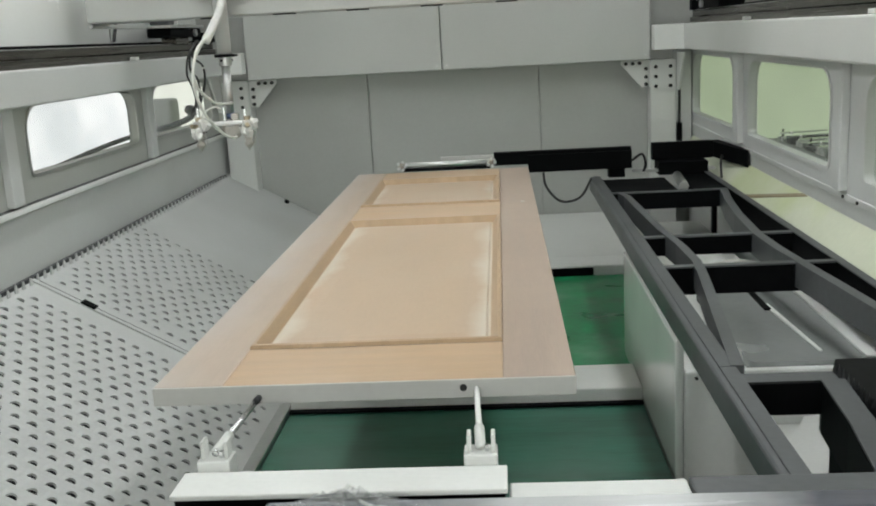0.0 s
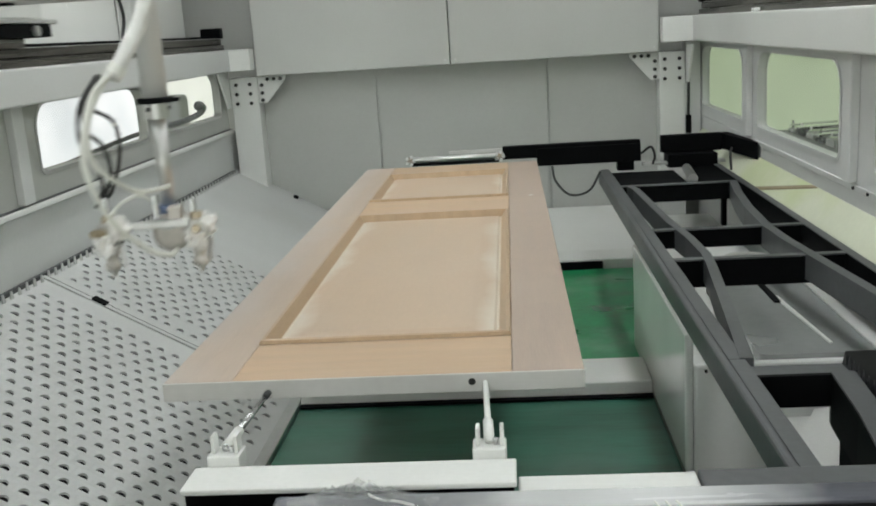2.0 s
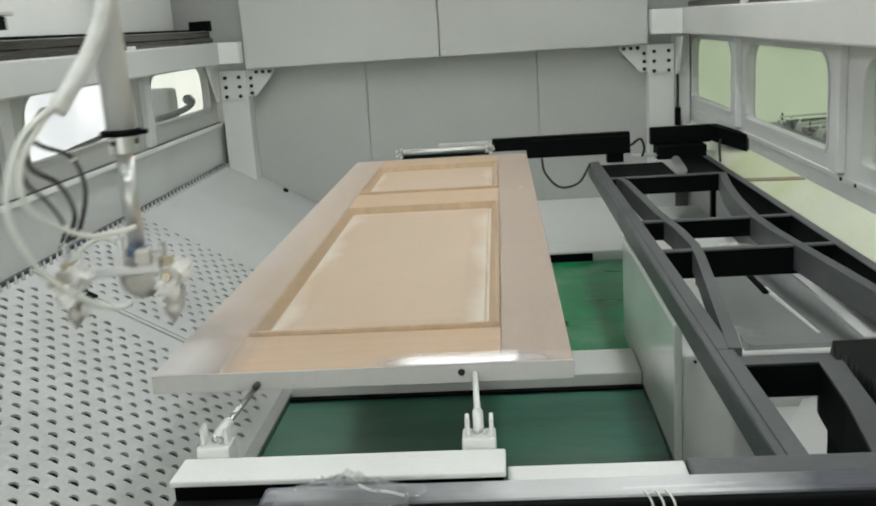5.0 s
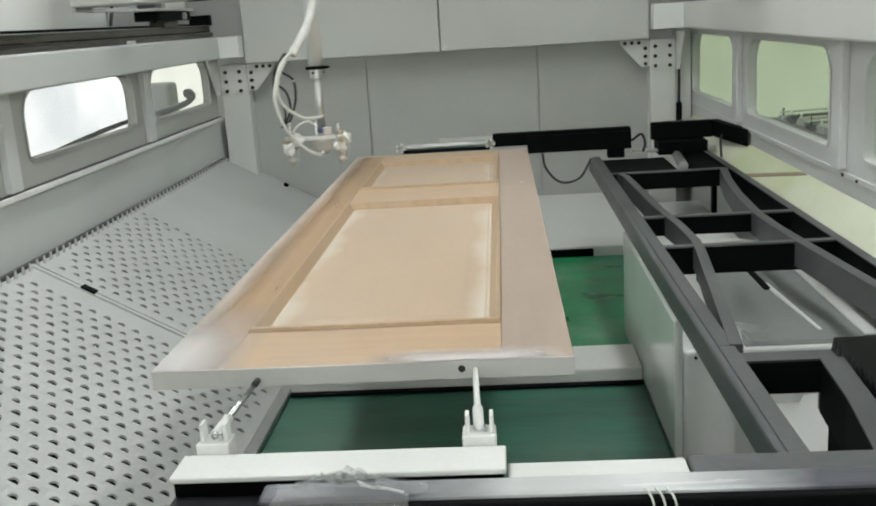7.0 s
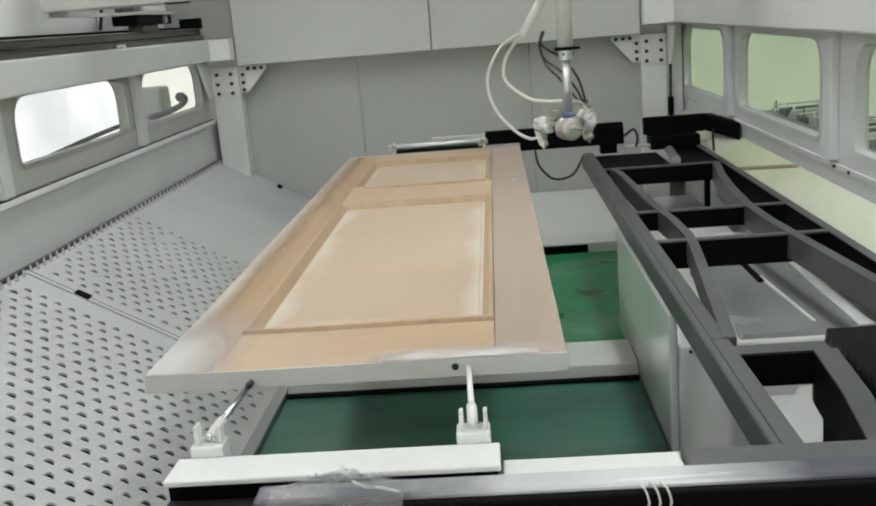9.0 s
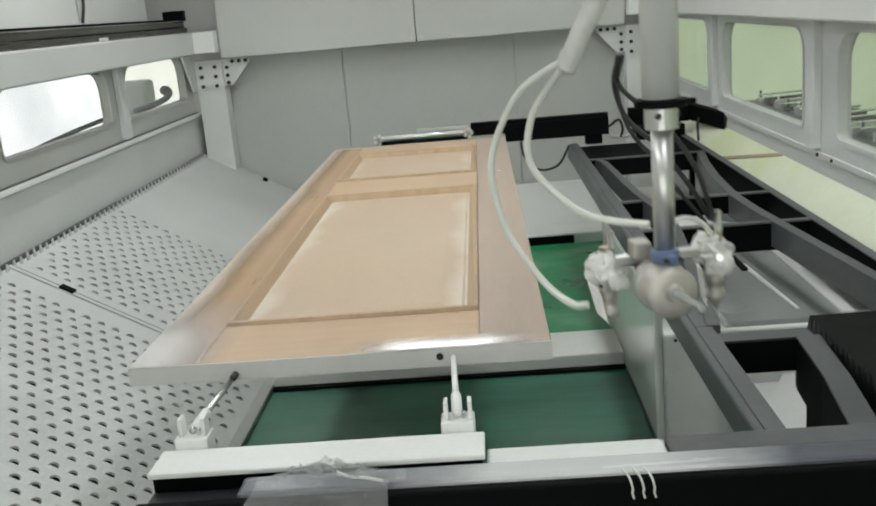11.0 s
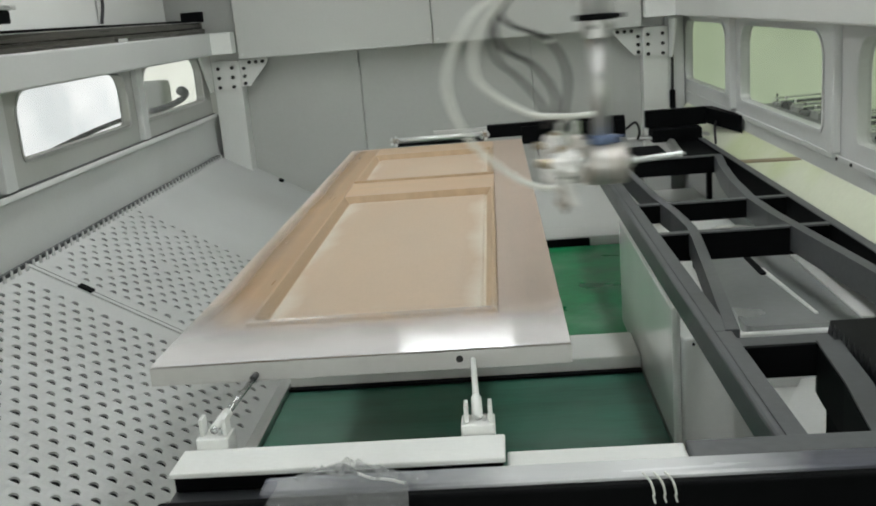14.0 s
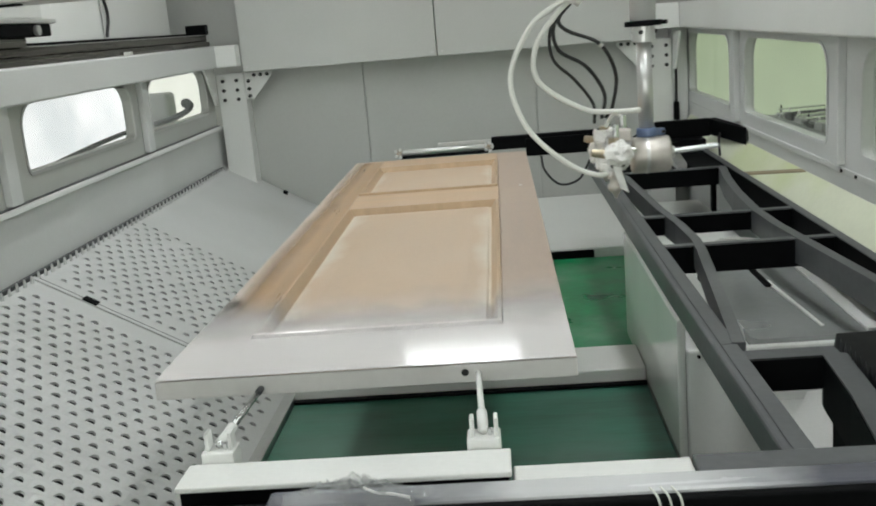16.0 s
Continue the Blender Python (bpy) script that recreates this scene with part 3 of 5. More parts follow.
def ceiling_light(x, y, z, sx, sy, tilt=0):
    ob = thing("ceiling_light", "white tube light fixture under the ceiling", "lamp", "booth lights", (x, y, z))
    ob.rotation_euler = (radians(tilt), 0, 0)
    part("housing", box(-sx / 2, sx / 2, -sy / 2, sy / 2, 0.012, 0.055, 0.004), MAT_WHITE, ob)
    d = part("diffuser", box(-sx / 2 + 0.01, sx / 2 - 0.01, -sy / 2 + 0.01, sy / 2 - 0.01, 0.004, 0.0115), MAT_LAMP, ob, "glowing white diffuser")
    return ob


ceiling_light(-0.66, 0.55, 2.345, 0.2, 3.94)
ceiling_light(0.70, 0.55, 2.345, 0.2, 3.94)
END_LIGHT = ceiling_light(-0.02, 2.793, 1.95, 0.54, 0.040, -62)
for bx in (-0.2, 0.2):
    br = part("light_bracket", box(bx - 0.01, bx + 0.01, 2.83, 3.062, 1.965, 1.975), MAT_WHITE, END_LIGHT)
    br.matrix_parent_inverse = pose(-0.02, 2.793, 1.95, -62, 0, 0).inverted()


# ---- sloping perforated deck ----
SLOPE = -0.557


def deck_z(x):
    return 0.845 + SLOPE * (x + 1.067)


def on_deck(x, y, d):
    """A point of the deck, d below its face."""
    return (x - d * 0.487, y, deck_z(x) - d * 0.874)


def half_moon(cx, cy, r, h, k=8):
    """Loop of a half-moon slot: flat edge near, arch away."""
    loop = [(cx - r + 2 * r * i / 4, cy) for i in range(4)]
    loop += [(cx + r * math.cos(math.pi * i / k), cy + h * math.sin(math.pi * i / k)) for i in range(k)]
    return loop


def cell_edge(x0, x1, y0, y1):
    loop = [(x0 + (x1 - x0) * i / 4, y0) for i in range(4)]
    rim = [(x1, y0), (x1, (y0 + y1) / 2), (x1, y1), (x0 + 0.75 * (x1 - x0), y1), (x0 + 0.5 * (x1 - x0), y1), (x0 + 0.25 * (x1 - x0), y1), (x0, y1), (x0, (y0 + y1) / 2)]
    return loop + rim


def perforated_plate(deck, y0, y1, rows_from, rows_to, label=""):
    pitch_x, pitch_y, xa, xb = 0.0355, 0.0409, -1.058, -0.407
    verts, faces = [], []

    def quad(*pts):
        i = len(verts)
        verts.extend(pts)
        faces.append(tuple(range(i, i + len(pts))))

    def strip(x0, x1, ya, yb):
        quad(on_deck(x0, ya, 0), on_deck(x1, ya, 0), on_deck(x1, yb, 0), on_deck(x0, yb, 0))

    y = rows_from
    if rows_from > y0:
        strip(xa, xb, y0, rows_from)
    row = round((rows_from - 0.4416) / pitch_y)
    while y + pitch_y <= rows_to + 1e-6:
        shift = 0.0 if row % 2 == 0 else pitch_x / 2
        first = -0.739 + shift - pitch_x * 9
        while first - pitch_x / 2 > xa + pitch_x:
            first -= pitch_x
        while first - pitch_x / 2 < xa:
            first += pitch_x
        x, start = first, first - pitch_x / 2
        strip(xa, start, y, y + pitch_y)
        while x + pitch_x / 2 < xb - 0.004:
            jx, jy = random.uniform(-0.0012, 0.0012), random.uniform(-0.0012, 0.0012)
            g = random.uniform(0.9, 1.08)
            if y > 1.2:
                # overspray has narrowed or plugged the far slots
                g = random.uniform(0.88, 1.08)
                if random.random() < 0.05:
                    strip(x - pitch_x / 2, x + pitch_x / 2, y, y + pitch_y)
                    x += pitch_x
                    continue
            out = cell_edge(x - pitch_x / 2, x + pitch_x / 2, y, y + pitch_y)
            inn = half_moon(x + jx, y + 0.012 + jy, 0.0090 * g, 0.0165 * g)
            n = len(out)
            for k in range(n):
                j = (k + 1) % n
                quad(on_deck(*out[k], 0), on_deck(*out[j], 0), on_deck(*inn[j], -0.0012), on_deck(*inn[k], -0.0012))
                quad(on_deck(*inn[k], -0.0012), on_deck(*inn[j], -0.0012), on_deck(*inn[j], 0.004), on_deck(*inn[k], 0.004))
            # pressed tongue that dips below the slot
            flat = inn[:5]
            for (ax, ay), (bx, by) in zip(flat, flat[1:]):
                quad(on_deck(ax, ay, -0.0012), on_deck(bx, by, -0.0012), on_deck(bx, by + 0.0070 * g, 0.006), on_deck(ax, ay + 0.0070 * g, 0.006))
            x += pitch_x
        strip(x - pitch_x / 2, xb, y, y + pitch_y)
        y += pitch_y
        row += 1
    if y < y1:
        strip(xa, xb, y, y1)
    # turned-down rim
    for a, b in (((xa, y0), (xb, y0)), ((xb, y0), (xb, y1)), ((xb, y1), (xa, y1)), ((xa, y1), (xa, y0))):
        quad(on_deck(*a, 0), on_deck(*b, 0), on_deck(*b, 0.012), on_deck(*a, 0.012))
    me = bpy.data.meshes.new("deck_plate")
    me.from_pydata(verts, [], faces)
    bm = bmesh.new()
    bm.from_mesh(me)
    bmesh.ops.remove_doubles(bm, verts=bm.verts, dist=2e-5)
    bm.to_mesh(me)
    bm.free()
    me.materials.append(MAT_DECK)
    ob = new("deck_plate", me)
    ob.parent = deck
    if label:
        tagged(ob, label)
    return ob


# dark backing under the plates stands in for the slots' shade
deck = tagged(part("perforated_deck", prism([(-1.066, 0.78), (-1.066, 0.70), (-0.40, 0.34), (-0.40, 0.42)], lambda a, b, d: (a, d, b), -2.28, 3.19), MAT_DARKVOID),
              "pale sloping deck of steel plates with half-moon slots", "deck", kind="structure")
perforated_plate(deck, -1.2, 1.166, 0.4416 - 0.0409 * 38, 1.1)
perforated_plate(deck, 1.171, 3.19, 1.219, 1.96)
part("joint_bar", prism([(-1.056, 1.1605), (-0.41, 1.1605), (-0.41, 1.1765), (-1.056, 1.1765)], on_deck, -0.0050, -0.0005), MAT_DECK, deck)
part("joint_seam", prism([(-1.05, 1.177), (-0.41, 1.177), (-0.41, 1.183), (-1.05, 1.183)], on_deck, -0.0035, -0.0005), MAT_BLACK, deck)
part("clip", prism([(-0.93, 1.160), (-0.895, 1.160), (-0.895, 1.186), (-0.93, 1.186)], on_deck, -0.010, -0.0052), MAT_BLACK, deck)
part("screw", cyl(on_deck(-0.80, 3.14, 0), on_deck(-0.80, 3.14, -0.012), 0.012, n=8), MAT_BLACK, deck)


def deck_teeth():
    bm = bmesh.new()
    y = -1.2
    while y < 3.06:
        h = random.uniform(0.018, 0.024)
        prism([(y, 0.826), (y + 0.020, 0.826), (y + 0.012, 0.832 + h), (y + 0.007, 0.832 + h)], lambda a, b, d: (-1.046 + d, a, b), 0.0, 0.0035, bm)
        y += 0.0409
    ob = part("edge_teeth", bm, MAT_DECK, deck, "row of small bent steel teeth")
    tagged(ob, kind="stuff")
    # dark strip fills in the shade between wall and teeth
    part("shadow_gap", box(-1.066, -1.053, -1.2, 3.08, 0.78, 0.848), MAT_FRAME, deck, "dark strip for the shaded gap behind the teeth")


deck_teeth()


# ---- conveyor belt below the door ----
def conveyor():
    ob = thing("belt_conveyor", "flat green belt conveyor in a white frame under the door", "conveyor")
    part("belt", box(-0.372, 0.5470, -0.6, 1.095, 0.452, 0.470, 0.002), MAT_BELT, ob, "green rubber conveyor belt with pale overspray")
    part("belt", box(-0.372, 0.665, 1.29, 2.44, 0.452, 0.470, 0.004), MAT_BELT_FAR, ob, "lit green rubber conveyor belt with pale overspray")
    part("side_frame", box(-0.405, -0.374, -0.6, 2.5, 0.36, 0.484, 0.003), MAT_ALU, ob, "bare metal side frame")
    part("side_frame", box(0.5475, 0.566, -0.6, 0.638, 0.36, 0.484, 0.003), MAT_WHITE, ob)
    part("end_cover", box(-0.372, 0.70, 2.46, 2.62, 0.36, 0.505, 0.006), MAT_CASE, ob)
    part("nip_bar", box(-0.372, 0.55, 2.445, 2.459, 0.46, 0.498, 0.003), MAT_BLACK, ob, "black nip bar at the belt's end")
    for y in (-0.4, 2.2):
        part("leg", box(-0.40, -0.36, y, y + 0.05, 0.0, 0.359), MAT_WHITE, ob)
        part("leg", box(0.50, 0.538, y, y + 0.05, 0.0, 0.359), MAT_WHITE, ob)
    return ob


conveyor()
ap = part("end_apron", prism([(2.63, 0.50), (3.19, 0.58), (3.19, 0.56), (2.63, 0.48)], lambda a, b, d: (d, a, b), -0.38, 0.86), MAT_CASE)
tagged(ap, "pale sheet apron between the belt's end and the wall", "sheet", kind="structure")
tr = part("side_tray", prism([(0.977, 0.835), (RX - 0.002, 0.925), (RX - 0.002, 0.915), (0.977, 0.82)], lambda a, b, d: (a, d, b), -2.2, 3.09), MAT_PAN)
tagged(tr, "pale side tray tinted yellow-green for the hall light", "tray", kind="structure")
part("tray_lip", prism([(0.985, 1.915), (1.056, 1.46), (1.056, 1.50), (0.985, 1.96)], lambda a, b, d: (a, b, 0.8365 + (a - 0.977) * 1.084 + d), 0.0, 0.004), MAT_LIP, tr, "brownish stained tray joint")
tu = part("under_tray", box(0.64, 0.953, 1.495, 2.44, 0.655, 0.670), MAT_CASE)
for px, py in ((0.72, 1.52), (0.92, 1.52), (0.72, 2.40), (0.92, 2.40)):
    part("tray_leg", box(px, px + 0.02, py, py + 0.02, 0.0, 0.6548), MAT_CASE, tu)
tagged(tu, "pale sheet tray under the lifting frame", "tray", kind="structure")


def motor_box():
    """The white box beside the belt with its grey lid."""
    ob = thing("drive_box", "white enamelled drive box beside the belt with a grey lid", "machine box")
    part("side_panel", box(0.548, 0.566, 0.64, 1.485, 0.472, 0.785, 0.008), MAT_GLOSS, ob, "glossy white side panel")
    part("front_panel", box(0.5665, 1.028, 0.64, 0.662, 0.472, 0.716, 0.006), MAT_CASE, ob)
    part("casing", box(0.5665, 1.028, 0.663, 1.485, 0.472, 0.700, 0.004), MAT_CASE, ob)
    for px, py in ((0.70, 0.66), (0.93, 0.66), (0.70, 1.42), (0.93, 1.42)):
        part("foot", box(px, px + 0.04, py, py + 0.04, 0.0, 0.4715), MAT_BOX, ob)
    part("white_plate", prism([(0.735, 0.500), (0.825, 0.670), (0.835, 0.672), (0.845, 0.640), (0.818, 0.372), (0.735, 0.368)], lambda a, b, d: (a, b, 0.600 + d + 0.10 * (a - 0.735)), 0.0, 0.004), MAT_WHITE, ob, "bright white six-cornered plate")
    part("inner_tray", box(0.672, 0.975, -0.15, 0.6385, 0.588, 0.597, 0.002), MAT_CASE, ob)
    part("plate_stay", box(0.78, 0.80, 0.45, 0.47, 0.0, 0.5878), MAT_BOX, ob)
    lid = prism(rounded(0.705, 1.026, 0.665, 1.24, 0.02), lambda a, b, d: (a, b, 0.702 + d), 0.0, 0.022)
    lid = part("lid", lid, MAT_GREYLID, ob, "satin grey metal lid")
    part("lid_slot", box(0.83, 0.846, 1.03, 1.20, 0.7245, 0.729, 0.001), MAT_BLACK, lid, "dark slot in the lid")
    # the two white strips paint bright highlights onto the lid
    part("lid_glint", prism([(0.838, 1.10), (0.852, 1.08), (0.868, 0.72), (0.862, 0.72)], lambda a, b, d: (a, b, 0.7245 + d), 0.0, 0.003), MAT_CASE, lid, "white strip for the highlight on the lid")
    part("lid_highlight", prism([(0.945, 1.20), (0.972, 1.20), (1.024, 0.67), (0.940, 0.67)], lambda a, b, d: (a, b, 0.726 + d), 0.0, 0.004), MAT_CASE, lid)
    part("knob", cyl((0.590, 0.6395, 0.703), (0.590, 0.633, 0.703), 0.003, n=10), MAT_BLACK, ob)
    return ob


motor_box()


# ---- black lifting frame ----
def bar_along(points, w, z0, z1):
    """A flat bar that bends along points in plan."""
    bm = bmesh.new()
    pts = [Vector((x, y, 0)) for x, y in points]
    rings = []
    for i, p in enumerate(pts):
        t = (pts[min(i + 1, len(pts) - 1)] - pts[max(i - 1, 0)]).normalized()
        s = Vector((t.y, -t.x, 0)) * w / 2
        rings.append([bm.verts.new((q.x, q.y, z)) for q, z in ((p - s, z0), (p + s, z0), (p + s, z1), (p - s, z1))])
    for a, b in zip(rings, rings[1:]):
        for k in range(4):
            bm.faces.new((a[k], a[(k + 1) % 4], b[(k + 1) % 4], b[k]))
    bm.faces.new(rings[0][::-1])
    bm.faces.new(rings[-1])
    bmesh.ops.bevel(bm, geom=[e for e in bm.edges if len(e.link_faces) == 2 and e.calc_face_angle(0) > 1.0], offset=0.002, segments=1, affect="EDGES")
    return bm


def lifting_frame():
    ob = thing("lifting_frame", "black steel ladder frame with curved braces and lit grey tops", "machine frame")
    Z = 0.87
    # top light is put in by colour: lit grey tops, black webs
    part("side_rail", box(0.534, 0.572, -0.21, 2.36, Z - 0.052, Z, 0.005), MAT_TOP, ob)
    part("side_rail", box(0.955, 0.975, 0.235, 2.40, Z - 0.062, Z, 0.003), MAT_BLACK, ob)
    part("rail_cap", box(0.954, 0.976, 0.235, 2.40, Z + 0.0003, Z + 0.003, 0.001), MAT_TOP, ob, "rail cap in lit grey")
    part("rail_cap", box(0.546, 0.5725, 0.233, 2.355, Z + 0.0003, Z + 0.0025, 0.001), MAT_TOP, ob, "rail cap in lit grey")
    part("rail_cap", box(0.546, 0.5725, -0.205, 0.2325, Z + 0.0003, Z + 0.0025, 0.001), MAT_TOP, ob, "rail cap in lit grey")
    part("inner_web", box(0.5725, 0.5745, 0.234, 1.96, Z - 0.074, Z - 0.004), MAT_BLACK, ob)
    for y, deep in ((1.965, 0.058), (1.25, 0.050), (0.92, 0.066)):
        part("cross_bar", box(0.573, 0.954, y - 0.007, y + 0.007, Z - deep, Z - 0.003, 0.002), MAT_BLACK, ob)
        part("cross_bar_flange", box(0.573, 0.954, y - 0.012, y + 0.012, Z - 0.002, Z + 0.002, 0.001), MAT_TOP, ob, "top edge in lit grey")
    part("curved_brace", bar_along([(0.600, 1.945), (0.612, 1.88), (0.632, 1.33), (0.648, 1.14), (0.653, 0.96), (0.644, 0.85), (0.612, 0.56), (0.575, 0.233)], 0.022, Z - 0.052, Z + 0.004), MAT_TOP, ob, "curved brace in lit grey")
    part("curved_brace", bar_along([(0.938, 1.955), (0.905, 1.74), (0.880, 1.51), (0.863, 1.24), (0.867, 1.06), (0.880, 0.88), (0.908, 0.52), (0.925, 0.26)], 0.024, Z - 0.056, Z + 0.004), MAT_TOP, ob, "curved brace in lit grey")
    part("end_plate", box(0.573, 0.80, 1.99, 2.30, Z - 0.02, Z - 0.004, 0.003), MAT_BLACK, ob)
    part("end_plate", box(0.85, 0.954, 1.99, 2.36, Z - 0.02, Z - 0.004, 0.003), MAT_BLACK, ob)
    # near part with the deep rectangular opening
    part("front_cross_bar", box(0.573, 0.954, 0.172, 0.232, Z - 0.052, Z - 0.009, 0.004), MAT_TOP, ob, "cross bar in lit grey")
    part("inner_rail", bar_along([(0.705, 0.171), (0.690, 0.0), (0.660, -0.21)], 0.036, Z - 0.085, Z), MAT_TOP, ob, "inner rail in lit grey")
    # black liners stand in for the shade inside the opening
    part("shade_liner", bar_along([(0.6855, 0.158), (0.671, 0.0), (0.641, -0.21)], 0.002, Z - 0.084, Z - 0.003), MAT_BLACK, ob)
    part("shade_liner", box(0.573, 0.690, 0.160, 0.171, Z - 0.054, Z - 0.002, 0.001), MAT_BLACK, ob)
    for xx, yy in ((0.545, -0.17), (0.955, 0.5), (0.955, 2.2)):
        part("leg", box(xx, xx + 0.016, yy, yy + 0.03, 0.0, Z - (0.0522 if xx < 0.6 else 0.0622)), MAT_BLACK, ob)
    for pts, mat in (([(0.576, 1.40, 0.75), (0.66, 1.44, 0.742), (0.74, 1.41, 0.728), (0.80, 1.43, 0.738)], MAT_HOSE), ([(0.76, 1.40, 0.726), (0.82, 1.45, 0.745), (0.89, 1.44, 0.746), (0.954, 1.42, 0.73)], MAT_HOSE), ([(0.60, 1.36, 0.712), (0.70, 1.42, 0.73), (0.78, 1.39, 0.745), (0.80, 1.37, 0.715)], MAT_BLACKHOSE)):
        part("floor_hose", sweep(pts, 0.007), mat, ob, "", True)
    rod = part("fitting", cyl((0.82, 2.02, Z + 0.006), (0.84, 2.26, Z + 0.006), 0.016), MAT_ALU, ob, "bright metal fitting")
    return ob


lifting_frame()


def bellows():
    ob = thing("bellows_cover", "black ribbed rubber bellows cover", "bellows")
    n = 22
    y0, y1 = -0.235, 0.225
    bm = bmesh.new()
    for i in range(n):
        ya, yb = y0 + (y1 - y0) * i / n, y0 + (y1 - y0) * (i + 1) / n
        ym = (ya + yb) / 2
        prism([(ya, 0.862), (ym, 0.886), (yb, 0.862), (yb, 0.80), (ya, 0.80)], lambda a, b, d: (d, a, b), 0.722, 0.95, bm)
    part("folds", bm, MAT_FOLDS, ob)
    part("base", box(0.722, 0.95, y0, y1, 0.61, 0.799), MAT_BLACK, ob)
    return ob


bellows()


# ---- far carrier bar that holds the door ----
def carrier():
    ob = thing("carrier_arm", "black steel carrier arm behind the door's far edge", "machine arm")
    part("arm", box(0.18, 0.684, 2.31, 2.345, 0.935, 0.982, 0.003), MAT_BLACK, ob)
    part("lower_arm", box(0.305, 0.684, 2.30, 2.309, 0.905, 0.97, 0.002), MAT_BLACK, ob)
    part("push_bar", cyl((-0.175, 2.31, 0.951), (0.185, 2.31, 0.951), 0.0105), MAT_SHINE, ob, "polished chrome push bar", True)
    # black strip just below the push bar
    part("dark_under_strip", box(-0.158, 0.166, 2.300, 2.316, 0.928, 0.9395, 0.002), MAT_BLACK, ob)
    part("back_strip", box(-0.02, 0.18, 2.33, 2.345, 0.962, 0.974, 0.002), MAT_ALU, ob)
    for x in (-0.162, 0.169):
        k = part("star_knob", cyl((x, 2.29, 0.951), (x, 2.33, 0.951), 0.014, n=8), MAT_CHROME, ob, "bright metal star knob")
        for w in range(5):
            a = 2 * math.pi * w / 5
            part("lobe", cyl((x + 0.014 * math.cos(a), 2.286, 0.951 + 0.014 * math.sin(a)), (x + 0.014 * math.cos(a), 2.300, 0.951 + 0.014 * math.sin(a)), 0.006, n=8), MAT_SHINE, k)
    part("support", box(0.60, 0.66, 2.31, 2.36, 0.871, 0.934, 0.002), MAT_BLACK, ob)
    return ob


carrier()
bx = thing("control_block", "matt black steel block on the frame's far end", "machine block")
part("body", box(0.775, 1.0, 2.42, 2.455, 0.914, 0.978, 0.003), MAT_BLACK, bx)
part("wing", prism([(1.001, 2.405), (1.001, 2.47), (1.03, 2.47), (1.056, 2.20), (1.050, 2.09)], lambda a, b, d: (a, b, 0.918 + d), 0.0, 0.057), MAT_BLACK, bx)
part("foot", box(0.79, 0.97, 2.35, 2.46, 0.866, 0.9135, 0.003), MAT_BLACK, bx)
part("plate", box(0.70, 1.0, 2.365, 2.405, 0.876, 0.886, 0.002), MAT_ALU, bx)
for pts, lab in (([(0.36, 2.30, 0.903), (0.37, 2.28, 0.85), (0.42, 2.26, 0.80), (0.49, 2.27, 0.81), (0.535, 2.30, 0.872)], "thin black cable looping from the carrier arm"),
                 ([(0.69, 2.33, 0.93), (0.72, 2.30, 0.955), (0.735, 2.31, 0.92), (0.73, 2.33, 0.888)], "short black cable loop beside the control block"),
                 ([(0.985, 2.2, 0.872), (0.995, 2.26, 0.92), (1.02, 2.35, 0.935), (1.03, 2.5, 0.935)], "black cable rising to the side wall")):
    cb = part("cable", sweep(pts, 0.0045), MAT_BLACKHOSE)
    tagged(cb, lab, "cable", "loose cables")


# ---- front rail, clamps and pins ----
br = thing("belt_bridge", "white steel bridge bar across the green belt", "bridge bar")
part("bar", box(-0.372, 0.546, 1.10, 1.285, 0.4715, 0.511, 0.004), MAT_WHITE, br)
# black strip drawn where the bar's shadow falls on the belt
part("bridge_shadow", box(-0.372, 0.546, 1.078, 1.0995, 0.4715, 0.478, 0.001), MAT_BLACK, br, "thin black strip for the bridge bar's shadow")


def front_rail():
    ob = thing("front_rail", "white square rail across the near end", "rail")
    part("bar", box(-0.203, 0.2015, -0.235, -0.170, 0.8925, 0.9, 0.002), MAT_WHITE, ob)
    part("under_bar", box(-0.20, 0.198, -0.228, -0.176, 0.8715, 0.892, 0.002), MAT_BLACK, ob, "black steel under-bar")
    part("clamp_ledge", box(-0.20, 0.198, -0.1755, -0.131, 0.8715, 0.880, 0.001), MAT_BLACK, ob)
    return ob


front_rail()
fb = thing("front_beam", "dark steel front beam with a worn grey top", "beam")
part("beam", box(-0.085, 1.05, -0.284, -0.238, 0.70, 0.893, 0.006), MAT_FILMED, fb, "grey beam top under taut plastic film")
part("front_face", box(-0.20, 1.05, -0.300, -0.2845, 0.60, 0.890, 0.003), MAT_BLACK, fb)
part("end_block", box(-0.203, -0.087, -0.284, -0.172, 0.60, 0.8705, 0.003), MAT_FRAME, fb, "dark steel end block")
part("top_plate", box(0.417, 1.05, -0.2375, -0.19, 0.84, 0.889, 0.003), MAT_TOP, fb)
part("ledge", box(0.203, 0.415, -0.236, -0.19, 0.84, 0.886, 0.003), MAT_CASE, fb, "white ledge")
part("leg", box(-0.2, -0.12, -0.28, -0.2, 0.0, 0.599), MAT_BLACK, fb)
part("leg", box(0.95, 1.03, -0.29, -0.25, 0.0, 0.699), MAT_BLACK, fb)


